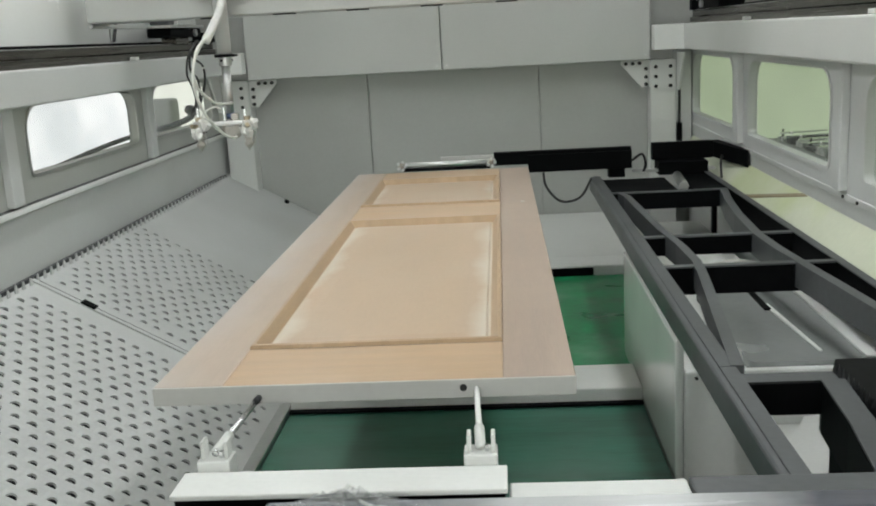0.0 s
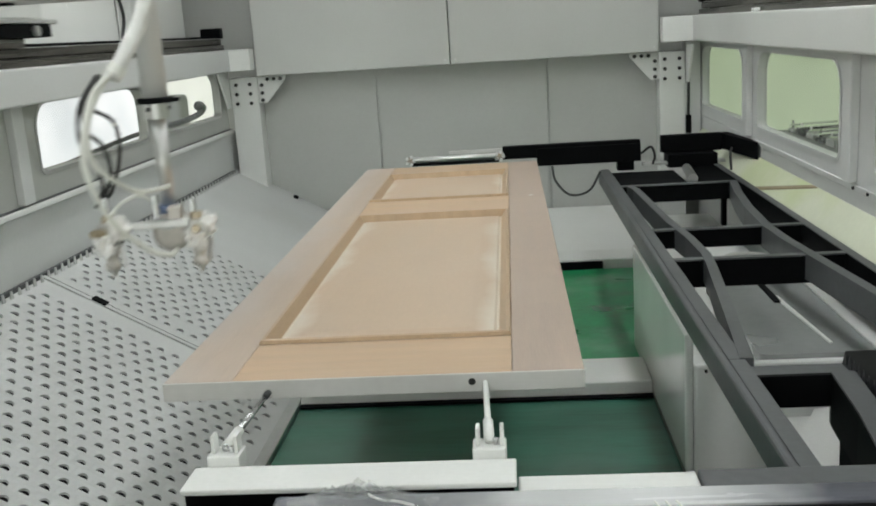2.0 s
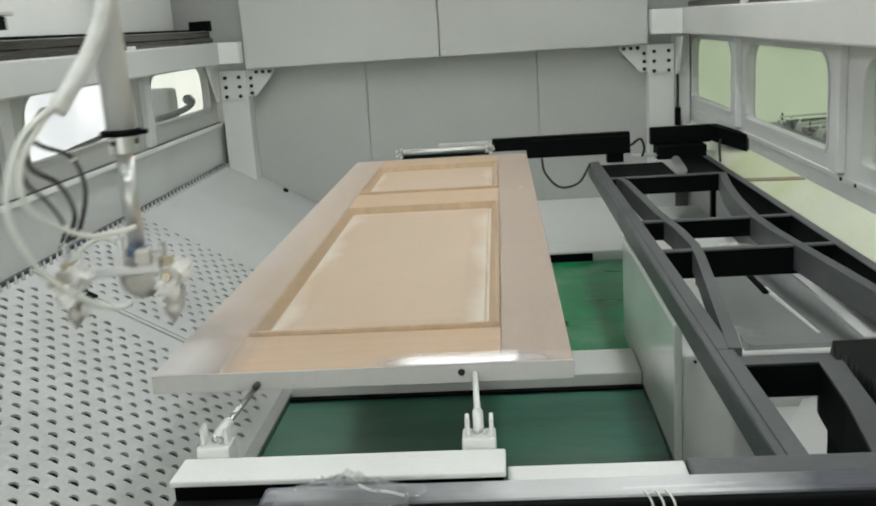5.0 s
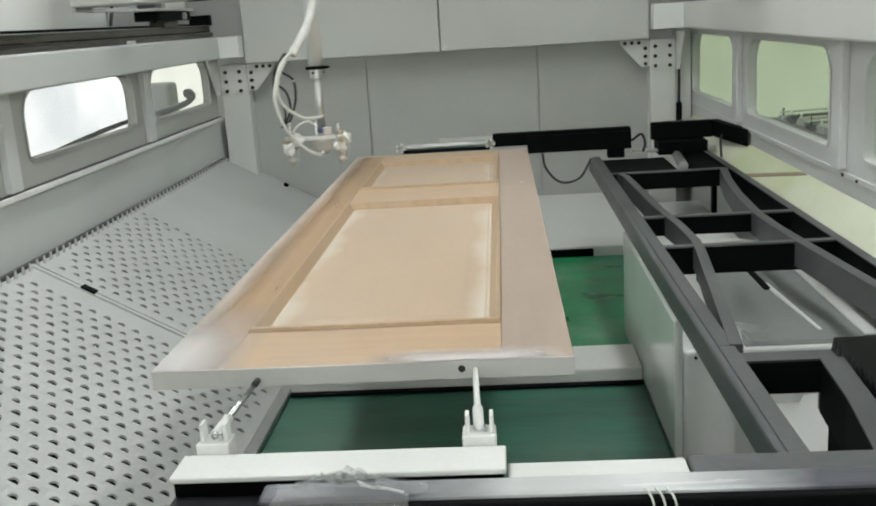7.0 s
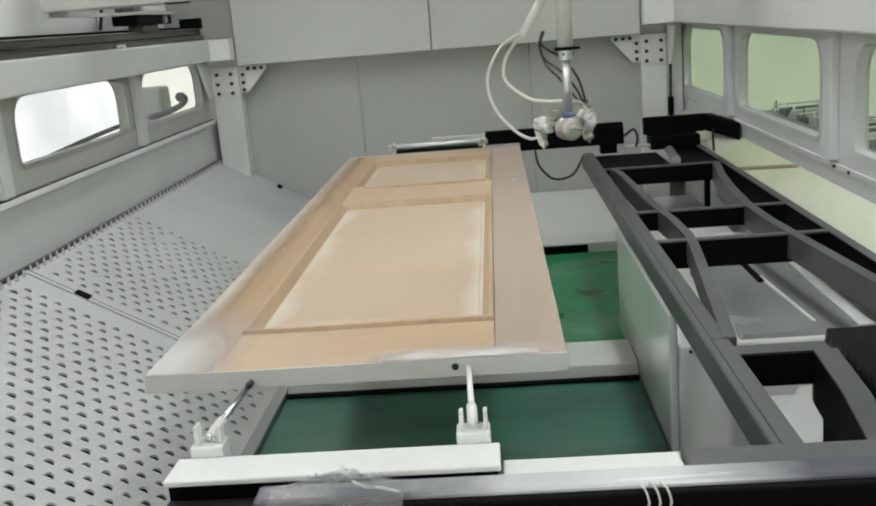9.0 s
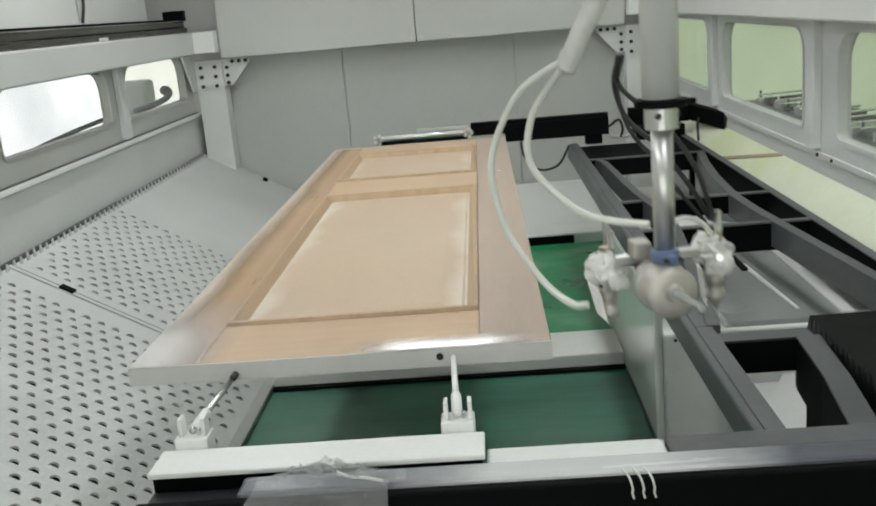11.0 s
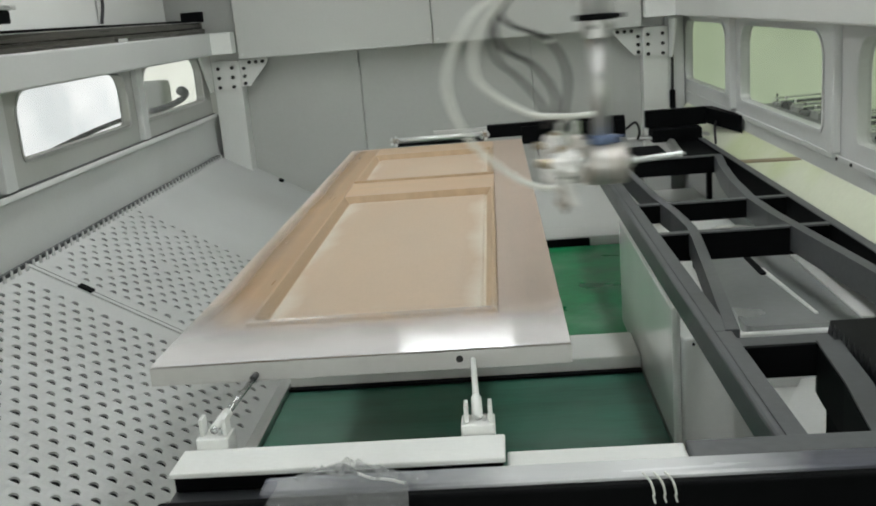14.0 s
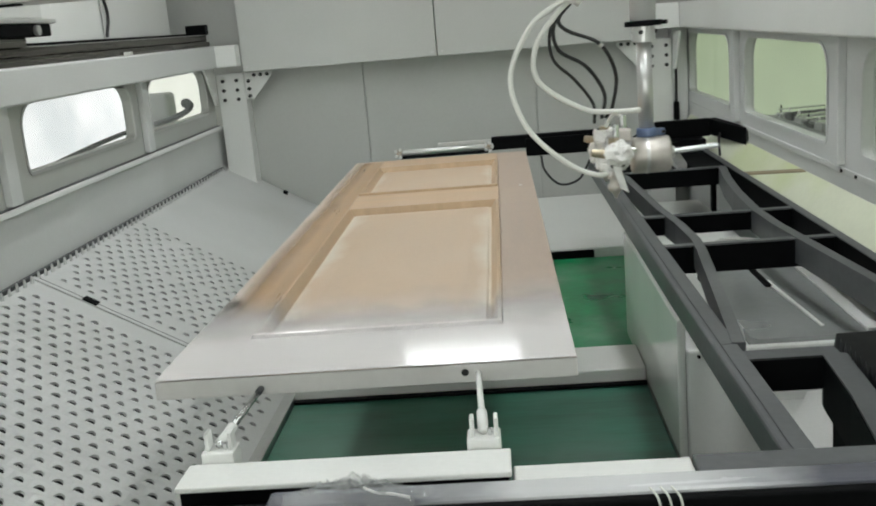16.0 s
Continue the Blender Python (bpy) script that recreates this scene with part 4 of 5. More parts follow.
def pin_clamp(cx, tip, dark):
    ob = thing("pin_clamp", "white clamp block holding a slim pin into the door's edge", "clamp", "pin clamps")
    part("block", box(cx - 0.021, cx + 0.021, -0.169, -0.134, 0.8805, 0.9125, 0.002), MAT_WHITE, ob)
    for dx in (-0.0165, 0.0135):
        part("prong", box(cx + dx, cx + dx + 0.005, -0.162, -0.142, 0.9127, 0.936, 0.001), MAT_WHITE, ob)
    a, b = Vector((cx, -0.156, 0.918)), Vector(tip)
    part("pin", cyl(a, b, 0.0046, 0.0038, n=12), MAT_CHROME if dark else MAT_WHITE, ob, "slim metal support pin", True)
    part("collar", cyl(a.lerp(b, 0.03), a.lerp(b, 0.30), 0.0068, n=12), MAT_WHITE, ob, "", True)
    part("set_screw", cyl((cx + 0.008, -0.156, 0.9127), (cx + 0.008, -0.156, 0.921), 0.003, n=8), MAT_CHROME, ob)
    if dark:
        part("pin_tip", cyl(a.lerp(b, 0.90), a.lerp(b, 0.985), 0.0050, n=10), MAT_FRAME, ob, "dark rubber pin tip", True)
    return ob


pin_clamp(-0.167, (-0.146, -0.0005, 0.933), True)
pin_clamp(0.169, (0.162, -0.0005, 0.936), False)


def wrap_sheet():
    """Crumpled clear plastic on the front beam."""
    bm = bmesh.new()
    nx, ny = 48, 28
    grid = []
    for i in range(nx + 1):
        for j in range(ny + 1):
            u, v = i / nx, j / ny
            x = 0.015 + (0.19 * (u - 0.5)) * (0.80 + 0.35 * noise.noise(Vector((2.0 * v, 7.0 if u > 0.5 else 2.0, 0.5))) + 0.25 * v)
            y = -0.255 - 0.085 * v
            hump = max(0.0, 1 - abs((x - 0.02) / 0.085)) ** 0.8
            z = 0.894 + 0.030 * hump * math.sin(math.pi * min(1, v * 1.2)) - (0.12 * max(0, v - 0.55))
            ridge = 1 - abs(noise.noise(Vector((x * 42 + v * 3, v * 5 - x * 20, 1.0)))) * 2.4
            fold = 1 - abs(noise.noise(Vector((x * 95 - v * 6, v * 9, 4.0)))) * 2.4
            z += hump * (0.016 * max(-0.4, ridge) + 0.008 * max(-0.5, fold) - 0.012) + 0.004 * hump * noise.noise(Vector((x * 160, v * 16, 3.0))) + 0.004
            grid.append(bm.verts.new((x, y, z)))
    for i in range(nx):
        for j in range(ny):
            a = i * (ny + 1) + j
            bm.faces.new((grid[a], grid[a + 1], grid[a + ny + 2], grid[a + ny + 1]))
    ob = part("plastic_wrap", bm, MAT_WRAP, None, "", False)
    tagged(ob, "crumpled clear plastic wrap lying on the front beam", "plastic wrap")
    s = ob.modifiers.new("thickness", "SOLIDIFY")
    s.thickness = 0.0006
    ties = part("wrap_tail", sweep([(0.03, -0.262, 0.903), (0.045, -0.268, 0.899), (0.065, -0.275, 0.900), (0.085, -0.28, 0.897)], 0.0018, 6), MAT_SLEEVE, ob)


wrap_sheet()
for k in range(3):
    x = 0.359 + 0.012 * k
    lead = part("white_lead", sweep([(x - 0.006, -0.283, 0.896), (x, -0.299, 0.893), (x + 0.003, -0.3025, 0.880), (x + 0.002, -0.3022, 0.877), (x + 0.004, -0.3022, 0.869)], 0.0013, 6), MAT_HOSE)
    tagged(lead, "thin white lead hanging over the front beam", "wire", "white leads")


# ---- the panel door ----
DW, DL, DT, DB = 0.30, 2.13, 0.95, 0.923
OPENINGS = ((0.165, 1.215), (1.440, 1.935))
OX = 0.200
PROFILE = ((0.0, 0.0), (0.002, 0.0058), (0.008, 0.0066), (0.011, 0.003), (0.020, -0.0115), (0.024, -0.0125), (0.028, -0.0085), (0.066, -0.0045))


def height_in(d):
    if d <= 0:
        return 0.0
    for (d0, h0), (d1, h1) in zip(PROFILE, PROFILE[1:]):
        if d <= d1:
            return h0 + (h1 - h0) * (d - d0) / (d1 - d0)
    return PROFILE[-1][1]


def door_height(x, y):
    for y0, y1 in OPENINGS:
        if abs(x) < OX and y0 < y < y1:
            return height_in(min(OX - abs(x), y - y0, y1 - y))
    return 0.0


def rings(y0, y1, steps, close):
    bm = bmesh.new()
    loops = []
    for d, h in steps:
        loops.append([bm.verts.new((x, y, DT + h)) for x, y in ((-OX + d, y0 + d), (OX - d, y0 + d), (OX - d, y1 - d), (-OX + d, y1 - d))])
    for a, b in zip(loops, loops[1:]):
        for k in range(4):
            bm.faces.new((a[k], a[(k + 1) % 4], b[(k + 1) % 4], b[k]))
    if close:
        bm.faces.new(loops[-1])
    return bm


def panel_door():
    ob = thing("panel_door", "unfinished wooden two-panel door lying flat on support pins", "door")
    part("stile", box(-DW, -OX, 0.004, DL, DB, DT, 0.0015), MAT_WOOD_PALE, ob, "pale rosy primed wooden stile")
    part("stile", box(OX, DW, 0.004, DL, DB, DT, 0.0015), MAT_WOOD_PINK, ob, "rosy primed wooden stile")
    for y0, y1 in ((0.004, OPENINGS[0][0]), (OPENINGS[0][1], OPENINGS[1][0]), (OPENINGS[1][1], DL)):
        part("rail", box(-OX + 0.0004, OX - 0.0004, y0, y1, DB, DT - 0.0002, 0.0015), MAT_WOOD_CROSS, ob)
    for y0, y1 in OPENINGS:
        part("moulding", rings(y0, y1, PROFILE[:5], False), MAT_MOULD, ob, "raised tan moulding")
        part("raised_panel", rings(y0, y1, PROFILE[4:], True), MAT_PANEL, ob, "pale raised centre panel")
        part("panel_back", box(-OX, OX, y0, y1, DB + 0.001, DT - 0.0195), MAT_PANEL, ob)
    edge = part("edge_band", box(-DW, DW, -0.0005, 0.0038, DB, DT - 0.0003, 0.0006), MAT_EDGE, ob, "greyish primed near edge")
    part("lock_hole", cyl((0.1435, -0.0012, 0.938), (0.1435, 0.003, 0.938), 0.0052, n=14), MAT_BOLT, edge, "dark drilled hole")
    part("hinge_hole", cyl((0.262, 1.43, DT - 0.002), (0.262, 1.43, DT + 0.0006), 0.006, n=12), MAT_SLEEVE, ob, "small pale filler spot")
    return ob


panel_door()


def lacquer_pass(y0, y1, x0=-DW + 0.001, x1=DW - 0.001, mat=MAT_WET):
    """One pass of wet lacquer over the door's relief, as a thin skin."""
    xs = {x0, x1}
    for d, h in PROFILE:
        xs |= {-OX + d, OX - d}
    xs = sorted(x for x in xs if x0 <= x <= x1)
    ys = [y0 + (y1 - y0) * k / 28 for k in range(29)]
    for yo, _ in OPENINGS[:1]:
        ys += [yo + d for d, h in PROFILE if y0 < yo + d < y1]
    ys = sorted(set(round(y, 5) for y in ys))
    bm = bmesh.new()
    g = [[bm.verts.new((x, y, door_height(x, y))) for y in ys] for x in xs]
    for i in range(len(xs) - 1):
        for j in range(len(ys) - 1):
            bm.faces.new((g[i][j], g[i + 1][j], g[i + 1][j + 1], g[i][j + 1]))
    ob = part("wet_lacquer", bm, mat)
    return tagged(ob, "glossy wet white lacquer skin on the door's near end", "paint", "lacquer passes")


PASSES = [(lacquer_pass(-0.0004, 0.42, -DW + 0.001, -0.16, MAT_WET_CORNER), 3.1), (lacquer_pass(-0.0004, 0.065, 0.0, 0.299, MAT_WET_SHORT), 3.05), (lacquer_pass(-0.0004, 0.19), 11.85), (lacquer_pass(-0.0004, 0.29), 12.9), (lacquer_pass(0.02, 0.40), 14.0), (lacquer_pass(0.06, 0.52), 15.1)]


TAN_COAT = part("wet_coat", box(-DW + 0.001, -OX - 0.001, 0.05, DL - 0.03, 0.0, 0.0004), MAT_WET_TAN)
tagged(TAN_COAT, "thin tan wet coat along the door's long stile", "paint")


# ---- spray gantry ----
def gantry():
    ob = thing("spray_gantry", "grey cross gantry running on the side rails", "gantry")
    part("cross_beam", box(-1.12, 1.12, 0.05, 0.20, 1.515, 1.70, 0.006), MAT_BOX, ob)
    part("linear_rail", box(-0.98, 0.98, 0.030, 0.0495, 1.60, 1.625, 0.002), MAT_RAIL, ob)
    for k in range(7):
        x = -0.75 + 0.24 * k
        part("slot", box(x, x + 0.07, 0.07, 0.10, 1.511, 1.5147), MAT_BLACK, ob)
    for s in (-1, 1):
        c = part("end_carriage", box(*sorted((s * 1.02, s * 1.115)), 0.58, 0.96, 1.466, 1.500, 0.004), MAT_BLACK, ob, "black end carriage")
        part("carriage_plate", box(*sorted((s * 1.01, s * 1.118)), 0.56, 0.98, 1.5003, 1.5115, 0.002), MAT_ALU, ob, "bare metal carriage plate")
        part("beam_bracket", box(*sorted((s * 1.105, s * 1.118)), 0.06, 0.5595, 1.5003, 1.5145, 0.002), MAT_BOX, ob)
        part("guide_block", box(*sorted((s * 1.03, s * 1.09)), 0.66, 0.82, 1.440 if s < 0 else 1.4625, 1.465, 0.003), MAT_RAIL, c)
        part("wheel", cyl((s * 1.019, 0.86, 1.482), (s * 1.008, 0.86, 1.482), 0.014, n=16), MAT_ALU, c)
        part("motor_cover", box(*sorted((s * 1.03, s * 1.10)), 0.70, 0.94, 1.5125, 1.60, 0.005), MAT_BOX, ob, "pale motor cover")
        part("motor_cap", box(*sorted((s * 1.03, s * 1.10)), 0.58, 0.66, 1.5125, 1.66, 0.004), MAT_FRAME, ob)
    return ob


def saddle():
    ob = thing("gantry_saddle", "white saddle plate that carries the spray mast", "machine carriage")
    part("plate", box(-0.07, 0.07, 0.020, 0.0295, 1.57, 1.76, 0.003), MAT_WHITE, ob)
    part("mast_clamp", ring_plate(squared(-0.045, 0.045, -0.04, 0.019), rounded(-0.0235, 0.0235, -0.0235, 0.0165, 0.019), lambda a, b, d: (a, b, 1.60 + d), 0.0, 0.05), MAT_ALU, ob)
    return ob


def crumple(bm, centre, amount, seed):
    """Uneven folds in a wrapped film."""
    c = Vector(centre)
    for v in bm.verts:
        away = v.co - c
        q = v.co * 70 + Vector((seed, 0, 0))
        v.co += away * (0.45 * noise.noise(q) + 0.25 * noise.noise(q * 2.3))
        v.co += Vector((noise.noise(q * 0.7), noise.noise(q * 0.7 + Vector((5, 0, 0))), noise.noise(q * 0.7 + Vector((0, 9, 0))))) * amount
    return bm


def spray_gun(parent, x, y, z, yaw, tall, seed):
    """An automatic spray gun: valve block, barrel, nozzle down, film wrap."""
    m = pose(x, y, z, 0, 0, yaw)
    at = lambda *p: m @ Vector(p)
    blk = box(-0.017, 0.017, -0.015, 0.015, -0.022, 0.024, 0.003)
    bmesh.ops.transform(blk, matrix=m, verts=blk.verts)
    blk = part("valve_block", blk, MAT_ALU, parent, "bare aluminium valve block")
    for dx, dz in ((-0.010, 0.014), (0.010, 0.014), (0.010, -0.012), (-0.010, -0.012)):
        part("screw", cyl(at(dx, -0.0148, dz), at(dx, -0.018, dz), 0.0028, n=8), MAT_BOLT, blk)
    part("gun_barrel", lathe([(0.006, -0.020), (0.0125, -0.022), (0.0125, -0.034), (0.0105, -0.036), (0.0105, -0.046), (0.0135, -0.047), (0.0135, -0.056), (0.008, -0.061), (0.0035, -0.068), (0.0025, -0.072)], 16, m), MAT_MOTOR, parent, "warm aluminium barrel with the air cap", True)
    part("hex_nut", cyl(at(0, 0, 0.024), at(0, 0, 0.036), 0.0105, n=6), MAT_BRASS, parent)
    part("air_fitting", cyl(at(0.006, 0.004, 0.036), at(0.006, 0.004, 0.036 + tall), 0.0055, n=10), MAT_CHROME, parent)
    part("side_port", cyl(at(0.016, 0.002, 0.006), at(0.040, 0.004, 0.010), 0.0058, 0.0045, n=10), MAT_CHROME, parent)
    part("adjuster", cyl(at(-0.016, 0.003, 0.008), at(-0.040, 0.006, 0.012), 0.0085, 0.0065, n=12), MAT_BRASS, parent)
    for k, (dx, dy, dz, r) in enumerate(((0.004, -0.014, 0.012, 0.021), (-0.012, 0.004, -0.012, 0.019), (0.013, 0.008, -0.004, 0.016))):
        film = bmesh.new()
        bmesh.ops.create_icosphere(film, subdivisions=3, radius=r, matrix=m @ pose(dx, dy, dz))
        part("masking_film", crumple(film, at(dx, dy, dz), 0.008, seed + 3.7 * k), MAT_MASK, parent, "crumpled white masking film")
    part("film_tail", prism([(-0.012, -0.01), (0.006, -0.016), (0.020, -0.062), (0.002, -0.052)], lambda a, b, d: at(a, -0.02 + 0.35 * a + d, b), 0.0, 0.0012), MAT_MASK, parent)


def spray_mast():
    """Mast with rod, guns and hoses. Its origin is the black ring under the tube."""
    ob = thing("spray_mast", "white vertical spray mast with two guns and looping hoses", "spray robot")
    part("tube", cyl((0, 0, 0.006), (0, 0, 0.72), 0.0225, n=28), MAT_TUBE, ob, "white enamelled mast tube", True)
    part("ring", lathe([(0.010, -0.004), (0.032, -0.004), (0.033, 0.0), (0.032, 0.005), (0.010, 0.005)], 28), MAT_BLACK, ob, "black plastic ring")
    part("ring_tab", box(0.020, 0.042, -0.006, 0.006, -0.003, 0.004, 0.001), MAT_BLACK, ob)
    collar = part("collar", lathe([(0.012, -0.032), (0.0205, -0.031), (0.0205, -0.0045), (0.012, -0.0042)], 20), MAT_ALU, ob)
    for w in range(3):
        a = 2.1 * w - 1.9
        part("collar_bolt", cyl((0.0202 * math.cos(a), 0.0202 * math.sin(a), -0.014), (0.024 * math.cos(a), 0.024 * math.sin(a), -0.014), 0.004, n=8), MAT_BOLT, collar)
    part("rod", cyl((0, 0, -0.190), (0, 0, -0.031), 0.0135, n=18), MAT_ALU, ob, "bright aluminium rod", True)
    # the white bundle and the black bundle turn on their own round the mast
    sleeve = part("hose_sleeve", sweep([(0.030, -0.036, 0.66), (0.010, -0.038, 0.40), (-0.018, -0.038, 0.24), (-0.050, -0.036, 0.15), (-0.092, -0.028, 0.09), (-0.124, -0.018, 0.046)], 0.0132, 12), MAT_SLEEVE, ob, "white film sleeve round the hose bundle", True)
    part("sleeve_band", cyl((-0.112, -0.022, 0.064), (-0.121, -0.019, 0.051), 0.0142, n=14), MAT_HOSE, sleeve)
    part("sleeve_tie", cyl((-0.016, -0.038, 0.252), (-0.020, -0.038, 0.240), 0.0146, n=14), MAT_BLACK, sleeve)
    part("white_hose", sweep([(-0.122, -0.020, 0.055), (-0.150, -0.022, 0.045), (-0.200, -0.03, 0.010), (-0.240, -0.04, -0.075), (-0.215, -0.05, -0.163), (-0.150, -0.06, -0.228), (-0.100, -0.066, -0.252), (-0.076, -0.064, -0.250)], 0.0048, 10), MAT_HOSE, sleeve, "", True)
    part("white_hose", sweep([(-0.120, -0.014, 0.055), (-0.150, -0.012, 0.030), (-0.190, -0.012, -0.022), (-0.190, -0.015, -0.085), (-0.116, -0.02, -0.138), (-0.060, -0.02, -0.148), (-0.012, -0.016, -0.149)], 0.0048, 10), MAT_HOSE, sleeve, "", True)
    black = part("black_hose", sweep([(-0.120, -0.010, 0.052), (-0.148, -0.006, 0.020), (-0.132, 0.004, -0.002), (-0.074, 0.026, -0.030), (-0.044, 0.058, -0.088), (-0.050, 0.082, -0.150), (-0.062, 0.092, -0.17)], 0.0036, 8), MAT_BLACKHOSE, ob, "black rubber air hoses", True)
    part("black_hose", sweep([(-0.122, -0.012, 0.052), (-0.156, -0.008, 0.012), (-0.150, 0.006, -0.034), (-0.100, 0.030, -0.068), (-0.066, 0.062, -0.122), (-0.070, 0.090, -0.17)], 0.0036, 8), MAT_BLACKHOSE, black, "", True)
    part("black_hose", sweep([(-0.124, -0.006, 0.052), (-0.162, -0.002, 0.005), (-0.160, 0.012, -0.05), (-0.122, 0.034, -0.090), (-0.088, 0.060, -0.138), (-0.084, 0.090, -0.178)], 0.0030, 8), MAT_BLACKHOSE, black, "", True)
    part("hose_clip", cyl((-0.076, 0.025, -0.029), (-0.071, 0.028, -0.033), 0.0045, n=10), MAT_HOSE, black, "pale clip on the hose")
    # turning wrist: its origin lies on the rod
    wrist = part("wrist", lathe([(0.006, -0.200), (0.0175, -0.199), (0.0185, -0.196), (0.0185, -0.187), (0.0172, -0.184), (0.006, -0.183)], 20), MAT_BLUE, ob, "dull blue wrist clamp with the guns", True)
    part("clamp_lug", box(0.012, 0.032, -0.006, 0.006, -0.198, -0.186, 0.002), MAT_BLUE, wrist)
    part("clamp_screw", cyl((0.028, -0.012, -0.192), (0.028, 0.012, -0.192), 0.003, n=8), MAT_BOLT, wrist)
    part("motor", lathe([(0.020, -0.034), (0.031, -0.033), (0.033, -0.028), (0.033, 0.030), (0.031, 0.035), (0.018, 0.036)], 28, pose(0.004, -0.004, -0.232, 0, 90, 0)), MAT_MOTOR, wrist, "round aluminium wrist motor", True)
    part("motor_band", lathe([(0.0325, -0.010), (0.0345, -0.009), (0.0345, -0.004), (0.0325, -0.003)], 28, pose(0.004, -0.004, -0.232, 0, 90, 0)), MAT_ALU, wrist)
    part("motor_cap", cyl((0.0405, -0.004, -0.230), (0.048, -0.004, -0.230), 0.012, 0.009, n=18), MAT_ALU, wrist)
    part("pointer_rod", cyl((0.048, -0.004, -0.230), (0.126, -0.004, -0.224), 0.0048, n=10), MAT_GREYLID, wrist, "slim grey metal pointer rod")
    part("gun_bracket", box(-0.052, -0.026, -0.012, 0.012, -0.222, -0.204, 0.003), MAT_ALU, wrist)
    part("gun_bar", box(-0.068, -0.050, -0.080, 0.116, -0.216, -0.202, 0.003), MAT_ALU, wrist, "aluminium cross bar between the guns")
    spray_gun(wrist, -0.066, -0.056, -0.226, 12, 0.022, 1.3)
    spray_gun(wrist, -0.066, 0.094, -0.222, -20, 0.030, 8.9)
    part("manifold", box(-0.060, -0.030, -0.030, -0.006, -0.203, -0.180, 0.003), MAT_MOTOR, wrist)
    part("fitting", cyl((-0.040, 0.016, -0.203), (-0.040, 0.016, -0.160), 0.0065, n=10), MAT_CHROME, wrist)
    part("feed_tube", sweep([(-0.040, 0.016, -0.172), (-0.046, 0.040, -0.158), (-0.056, 0.070, -0.168), (-0.064, 0.090, -0.190)], 0.0035, 8), MAT_HOSE, wrist, "", True)
    return ob, wrist, sleeve, black


GANTRY, SADDLE = gantry(), saddle()
MAST, WRIST, SLEEVE, BLACK = spray_mast()


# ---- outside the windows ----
# hall walls glow by themselves in place of lit surfaces
for name, x, mat, lab in (("backdrop_west", -3.6, MAT_OUT_LEFT, "glowing backdrop for the pale factory hall beyond the windows"), ("backdrop_east", 2.9, MAT_OUT_GREEN, "glowing backdrop for the pale green hall beyond the windows")):
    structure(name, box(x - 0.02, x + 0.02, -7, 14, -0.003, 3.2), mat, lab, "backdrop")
structure("backdrop_north_east", box(1.3, 2.87, 13.6, 13.62, -0.003, 3.2), MAT_OUT_GREEN, "glowing backdrop for the pale green hall beyond the windows", "backdrop")
structure("backdrop_north_west", box(-3.57, -1.3, 13.6, 13.62, -0.003, 3.2), MAT_OUT_LEFT, "glowing backdrop for the pale factory hall beyond the windows", "backdrop")
# added fill sheet, never in view
structure("fill_sheet_south", box(-3.57, 2.87, -6.52, -6.5, -0.003, 3.2), MAT_SOUTH_FILL, "added glowing fill sheet beyond the open end wall", "backdrop")
lw = part("hall_window", box(-2.77, -2.75, 3.7, 6.4, 0.72, 1.7), MAT_OUT_LIGHT)
tagged(lw, "brightly lit white hall window outside the booth", "window")
part("hall_window_frame", box(-2.80, -2.775, 3.6, 6.5, -0.004, 1.8), MAT_BOX, lw)
cabm = thing("outside_machine", "grey machine housing with a round fan outside the booth", "machine")
part("housing", box(-2.5, -2.25, 5.95, 6.15, -0.003, 1.06, 0.03), MAT_WALL, cabm)
part("pipe", sweep([(-2.36, 5.96, 0.85), (-2.28, 5.74, 0.86), (-2.16, 5.70, 0.885), (-2.04, 5.70, 0.93), (-2.0, 5.70, 0.975), (-2.03, 5.70, 1.0)], 0.022), MAT_FRAME, cabm, "dark bent pipe")
part("fan", lathe([(0.012, -0.03), (0.032, -0.028), (0.034, 0.02), (0.018, 0.028)], 20, pose(-2.03, 5.70, 0.99, 90, 0, 0)), MAT_FRAME, cabm)
sl = part("outside_duct", sweep([(-1.45, 1.9, 0.985), (-1.45, 2.3, 1.018), (-1.45, 2.8, 1.043), (-1.45, 3.3, 1.052)], 0.010), MAT_BLACK)
tagged(sl, "dark pipe on posts along the booth's outer side", "pipe")
for y, z in ((1.9, 0.975), (3.28, 1.042)):
    part("pipe_post", box(-1.46, -1.44, y, y + 0.02, -0.003, z), MAT_BLACK, sl)
rk = thing("outside_rack", "low metal rack with shiny parts beyond the booth", "rack")
part("rack_table", box(2.12, 2.55, 2.4, 5.9, 0.51, 0.56, 0.006), MAT_FRAME, rk)
